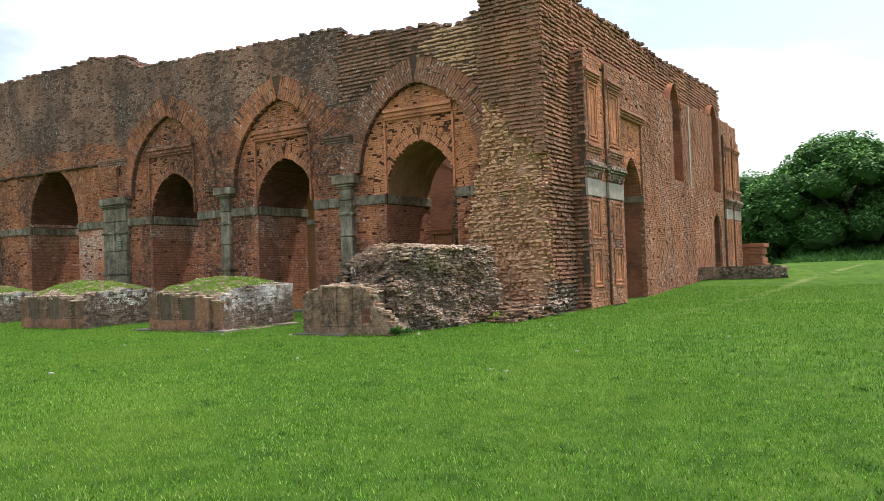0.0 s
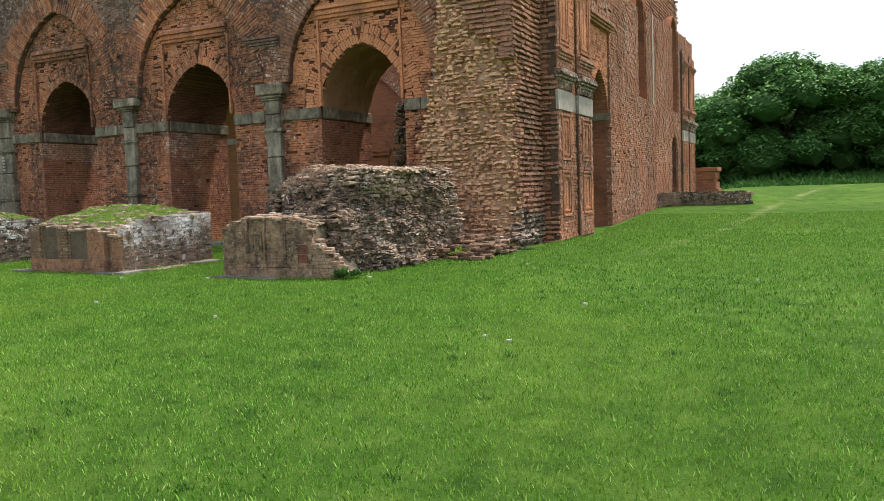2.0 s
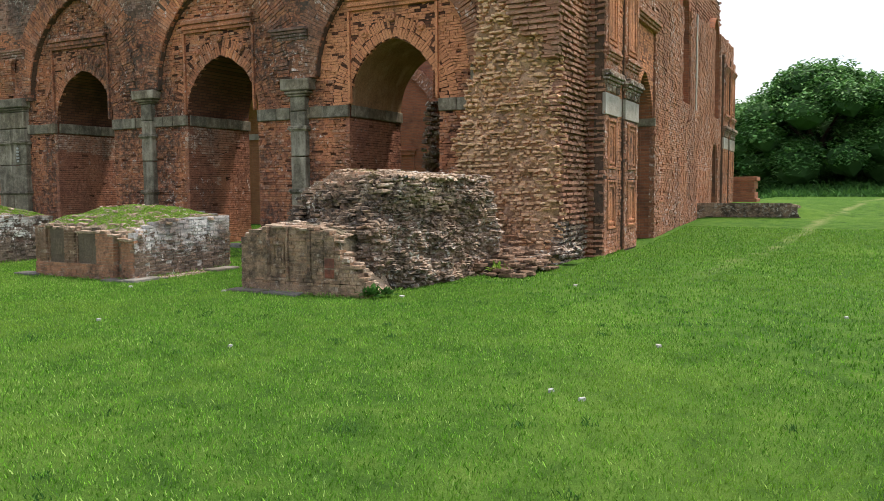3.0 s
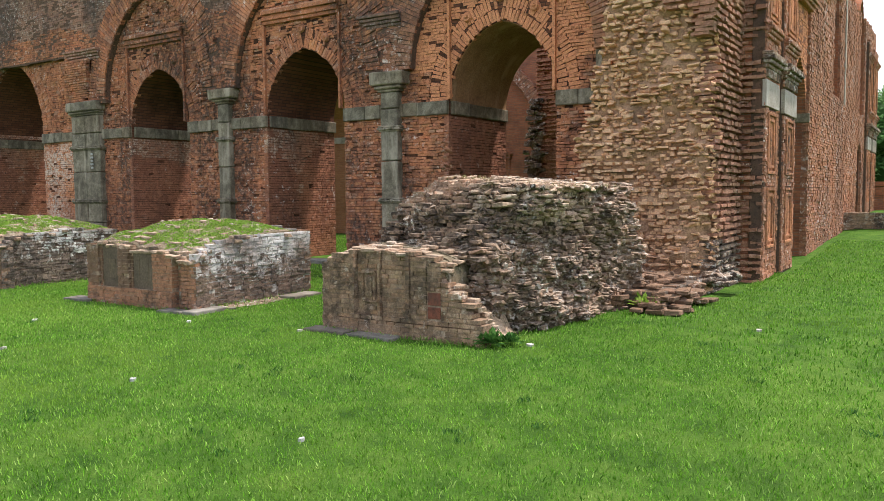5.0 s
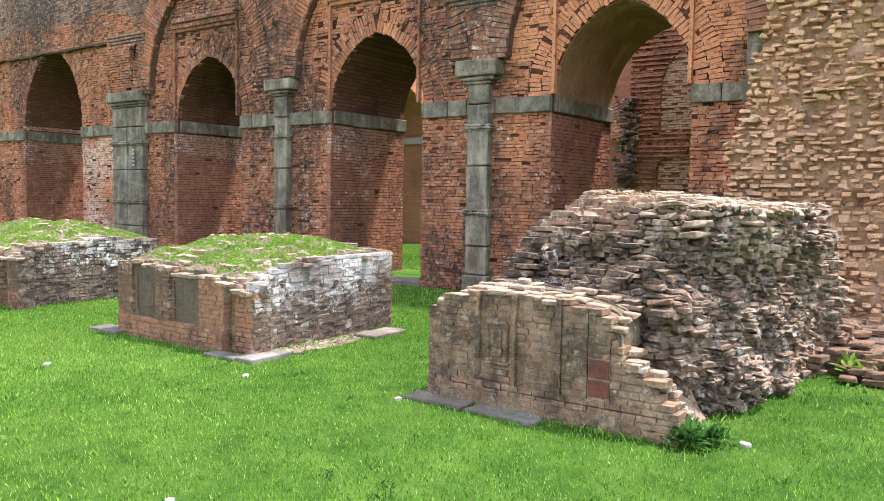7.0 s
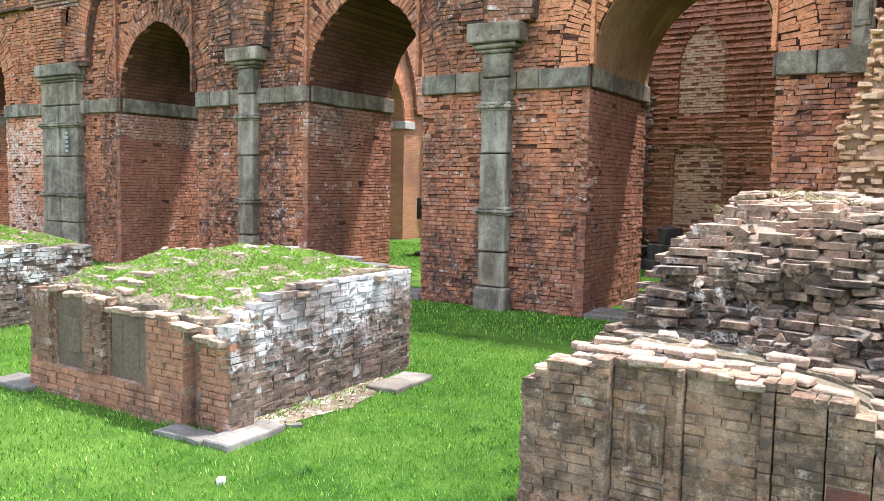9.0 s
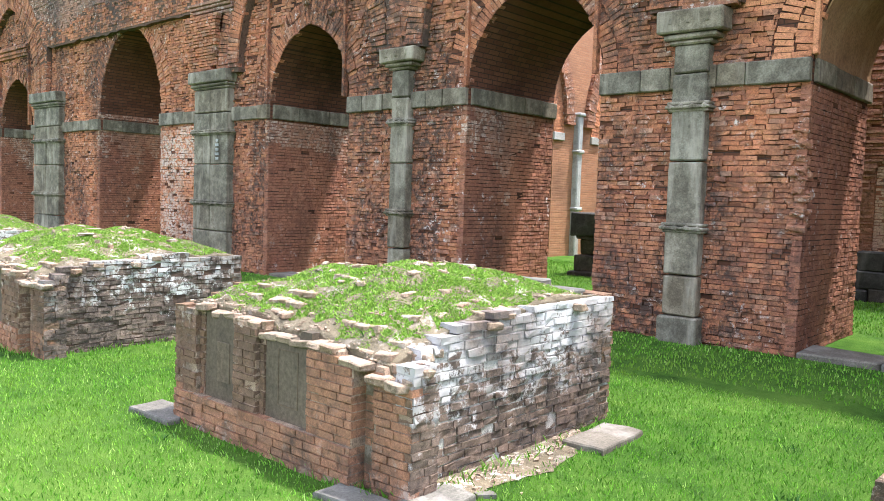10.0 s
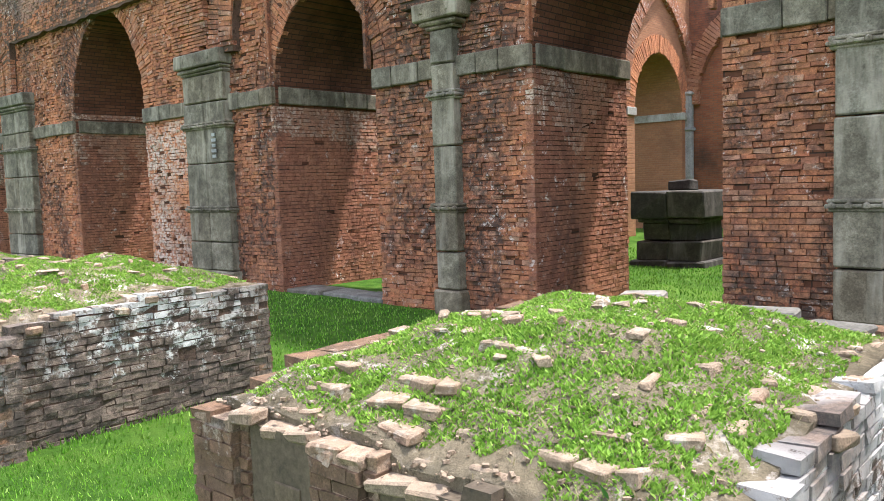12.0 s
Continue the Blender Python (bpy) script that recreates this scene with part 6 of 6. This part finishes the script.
def weed(x, y, z, size, count, label, seed):
    r = random.Random(seed)
    bm = bmesh.new()
    for q in range(count):
        a, el = r.uniform(0, 6.28), r.uniform(.15, 1.3)
        L = size * r.uniform(.4, 1.0)
        s = Vector((math.cos(a) * math.cos(el), math.sin(a) * math.cos(el), math.sin(el)))
        side = Vector((-math.sin(a), math.cos(a), 0)) * size * .12
        p0 = Vector((x, y, z)) + s * L * .25 + Vector((r.gauss(0, size * .25), r.gauss(0, size * .25), 0))
        p1, p2 = p0 + s * L * .5, p0 + s * L * .9 - Vector((0, 0, L * .12))
        vs = [bm.verts.new(p) for p in (p0, p1 + side, p2, p1 - side)]
        bm.faces.new(vs)
    return tagged(part("weed", bm, M_DEEP if "dark" in label else M_WEED), label, "weed")


weed(-7.3, 10.62, .46, .17, 150, "dark leafy weed at the foot of broken brick", 1)
weed(-7.16, 10.75, .46, .13, 90, "dark leafy weed at the foot of broken brick", 2)
weed(-11.75, 10.95, 1.2, .12, 60, "dark green weed rooted in the pier top", 3)
weed(-11.62, 10.78, 1.14, .1, 50, "dark green weed rooted in the pier top", 4)
weed(-6.75, 13.2, .52, .18, 60, "leafy green weed beside the brick footing", 5)
weed(-7.9, 14.9, .62, .16, 50, "small green weed at the tower foot", 6)

# ---- mango trees ----
def mango_tree(x, y, height, spread, seed, leaves=9000):
    r = random.Random(seed)
    z0 = ground_z(x, y)
    e = empty("mango_tree", (x, y, z0), "broad dense dark green mango tree behind the lawn", "tree", "trees behind the lawn")
    bm = bmesh.new()
    def limb(p, d, L, r0, r1):
        k, n = 7, 4
        prev = None
        q = p.copy()
        for i in range(n + 1):
            t = i / n
            rad = r0 + (r1 - r0) * t
            ring = [bm.verts.new(q + Vector((math.cos(6.283 * j / k) * rad, math.sin(6.283 * j / k) * rad, 0))) for j in range(k)]
            if prev:
                for j in range(k):
                    bm.faces.new((prev[j], prev[(j + 1) % k], ring[(j + 1) % k], ring[j]))
            prev = ring
            q = q + d * (L / n) + Vector((r.gauss(0, .06), r.gauss(0, .06), 0)) * L / n
        return q
    base = Vector((x, y, z0 - .2))
    tip = limb(base, Vector((0, 0, 1)), height * .28, .42, .3)
    for q in range(7):
        a = q * .9 + r.uniform(-.2, .2)
        limb(tip, Vector((math.cos(a) * .8, math.sin(a) * .8, .7)).normalized(), height * .4, .2, .05)
    keep(part("trunk", bm, M_BARK, e))
    # crown: leaf whorls on the surfaces of many overlapping boughs
    boughs = []
    for q in range(120):
        a, el = r.uniform(0, 6.283), math.asin(r.uniform(-.95, 1.0))
        k = r.uniform(.7, 1.0)
        c = Vector((x + math.cos(a) * math.cos(el) * spread * k, y + math.sin(a) * math.cos(el) * spread * k, z0 + height * .44 + math.sin(el) * height * .46 * k))
        boughs.append((c, r.uniform(.15, .27) * spread))
    rs2 = np.random.RandomState(seed)
    k = leaves
    pick = rs2.randint(0, len(boughs), k)
    C = np.array([b[0][:] for b in boughs])[pick]
    R = np.array([b[1] for b in boughs])[pick]
    d = rs2.normal(size=(k, 3))
    d[:, 2] = np.abs(d[:, 2]) * .9 - .25
    d /= np.linalg.norm(d, axis=1)[:, None]
    P = C + d * (R * rs2.uniform(.8, 1.1, k))[:, None]
    P = P[P[:, 2] > z0 + .15]
    k = len(P)
    # each whorl is three long drooping leaves
    v = np.empty((k * 3, 4, 3))
    for q in range(3):
        az = rs2.uniform(0, 6.283, k)
        L = rs2.uniform(.2, .36, k)
        w = L * .24
        drop = rs2.uniform(-.9, .25, k)
        ax = np.stack((np.cos(az), np.sin(az), drop), 1)
        ax /= np.linalg.norm(ax, axis=1)[:, None]
        sd = np.stack((-np.sin(az), np.cos(az), rs2.uniform(-.5, .5, k)), 1)
        v[q::3, 0] = P
        v[q::3, 1] = P + ax * (L * .5)[:, None] + sd * w[:, None]
        v[q::3, 2] = P + ax * L[:, None]
        v[q::3, 3] = P + ax * (L * .5)[:, None] - sd * w[:, None]
    n = k * 3
    me = bpy.data.meshes.new("crown")
    me.vertices.add(4 * n)
    me.vertices.foreach_set("co", v.reshape(-1))
    me.loops.add(4 * n)
    me.loops.foreach_set("vertex_index", np.arange(4 * n, dtype=np.int32))
    me.polygons.add(n)
    me.polygons.foreach_set("loop_start", np.arange(0, 4 * n, 4, dtype=np.int32))
    me.update(calc_edges=True)
    keep(obj("crown", me, M_MANGO, e))
    # inner boughs, in a leaf colour darkened to hold the crown's shade
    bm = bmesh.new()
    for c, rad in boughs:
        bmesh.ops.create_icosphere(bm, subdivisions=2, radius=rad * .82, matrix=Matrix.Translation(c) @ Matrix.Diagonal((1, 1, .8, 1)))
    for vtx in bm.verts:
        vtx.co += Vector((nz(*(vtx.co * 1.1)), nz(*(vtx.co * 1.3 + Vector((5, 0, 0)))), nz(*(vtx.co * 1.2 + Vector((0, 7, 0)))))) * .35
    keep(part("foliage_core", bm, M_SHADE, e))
    return e


M_BARK = stone_mat("bark", (0.12, 0.09, 0.065), (0.06, 0.045, 0.035), (0.2, 0.16, 0.12), 0.5)
for x, y, h, s, sd, n in ((-4.2, 60, 8.7, 5.6, 11, 34000), (3.0, 59, 7.9, 5.2, 12, 32000), (9.5, 60, 9.0, 5.8, 13, 22000), (17, 61, 9.0, 5.6, 14, 12000), (25, 62, 9.5, 5.8, 15, 12000), (-10.6, 62, 6.9, 5.2, 16, 18000), (34, 60, 9.0, 5.5, 17, 9000), (0.5, 66, 8.2, 6.0, 18, 12000), (-6.5, 65, 8.0, 5.6, 20, 12000), (7, 66, 8.6, 6.0, 19, 8000)):
    mango_tree(x, y, h, s, sd, n)
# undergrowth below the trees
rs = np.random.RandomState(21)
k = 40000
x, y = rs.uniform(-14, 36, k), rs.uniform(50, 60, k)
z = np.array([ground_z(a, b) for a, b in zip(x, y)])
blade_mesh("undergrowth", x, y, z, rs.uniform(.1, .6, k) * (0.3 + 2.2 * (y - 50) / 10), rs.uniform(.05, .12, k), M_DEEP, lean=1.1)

# ---- single bricks nearest the walk ----
M_RED_1 = brick_mat("facade_brick_piece", RED, stained=0.71, paled=0.09, pale_scale=11.0, tone=0.72, stain=(0.05, 0.041, 0.036), single=True)
M_TOWER_1 = brick_mat("tower_brick_piece", TAN, stained=0.2, paled=0.05, pit=0.5, tone=0.5, single=True)
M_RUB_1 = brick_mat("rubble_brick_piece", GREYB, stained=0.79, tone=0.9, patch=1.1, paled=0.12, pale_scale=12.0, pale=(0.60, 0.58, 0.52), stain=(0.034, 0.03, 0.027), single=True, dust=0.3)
PIECE = {}


def unit_piece(mat, k, skew=0.05):
    key = (mat.name, k)
    cut = (0.03, 0.03, 0.10)
    if key not in PIECE:
        bm = bmesh.new()
        vs = [bm.verts.new(Vector((q[0] * (1 - (j != 0) * cut[0]), q[1] * (1 - (j != 1) * cut[1]), q[2] * (1 - (j != 2) * cut[2]))) + Vector([random.uniform(-skew, skew) * 0.6 for _ in range(3)])) for q in SIGNS for j in range(3)]
        for q in ROUND_QUADS + ROUND_TRIS:
            bm.faces.new([vs[i] for i in q])
        bmesh.ops.recalc_face_normals(bm, faces=bm.faces)
        me = bpy.data.meshes.new("brick")
        bm.to_mesh(me)
        bm.free()
        me.materials.append(mat)
        PIECE[key] = me
    return PIECE[key]


def single_bricks(rows, P, mat, parent):
    off = Matrix.Translation(parent.location).inverted()
    for q, (u, d, z, hu, hd, hz, ru, rz, rd) in enumerate(rows):
        ob = new("brick", unit_piece(mat, q % 9, 0.05 if mat in (M_RED_1, M_BLOCK_1, M_BROKEN_1) else 0.07))
        m = Matrix.LocRotScale(P(u, d, z), Euler((ru, -rd, rz)), (hu, hd, hz))
        ob.parent = parent
        ob.matrix_basis = off @ m


single_bricks(NEAR_FACADE, FRONT, M_RED_1, wall_front)
single_bricks(NEAR_TOWER, FRONT, M_TOWER_1, corner_tower)
for rows, P, mat, parent in NEAR_BLOCKS:
    single_bricks(rows, P, M_RUB_1 if mat == M_RUBBLE else mat, parent)
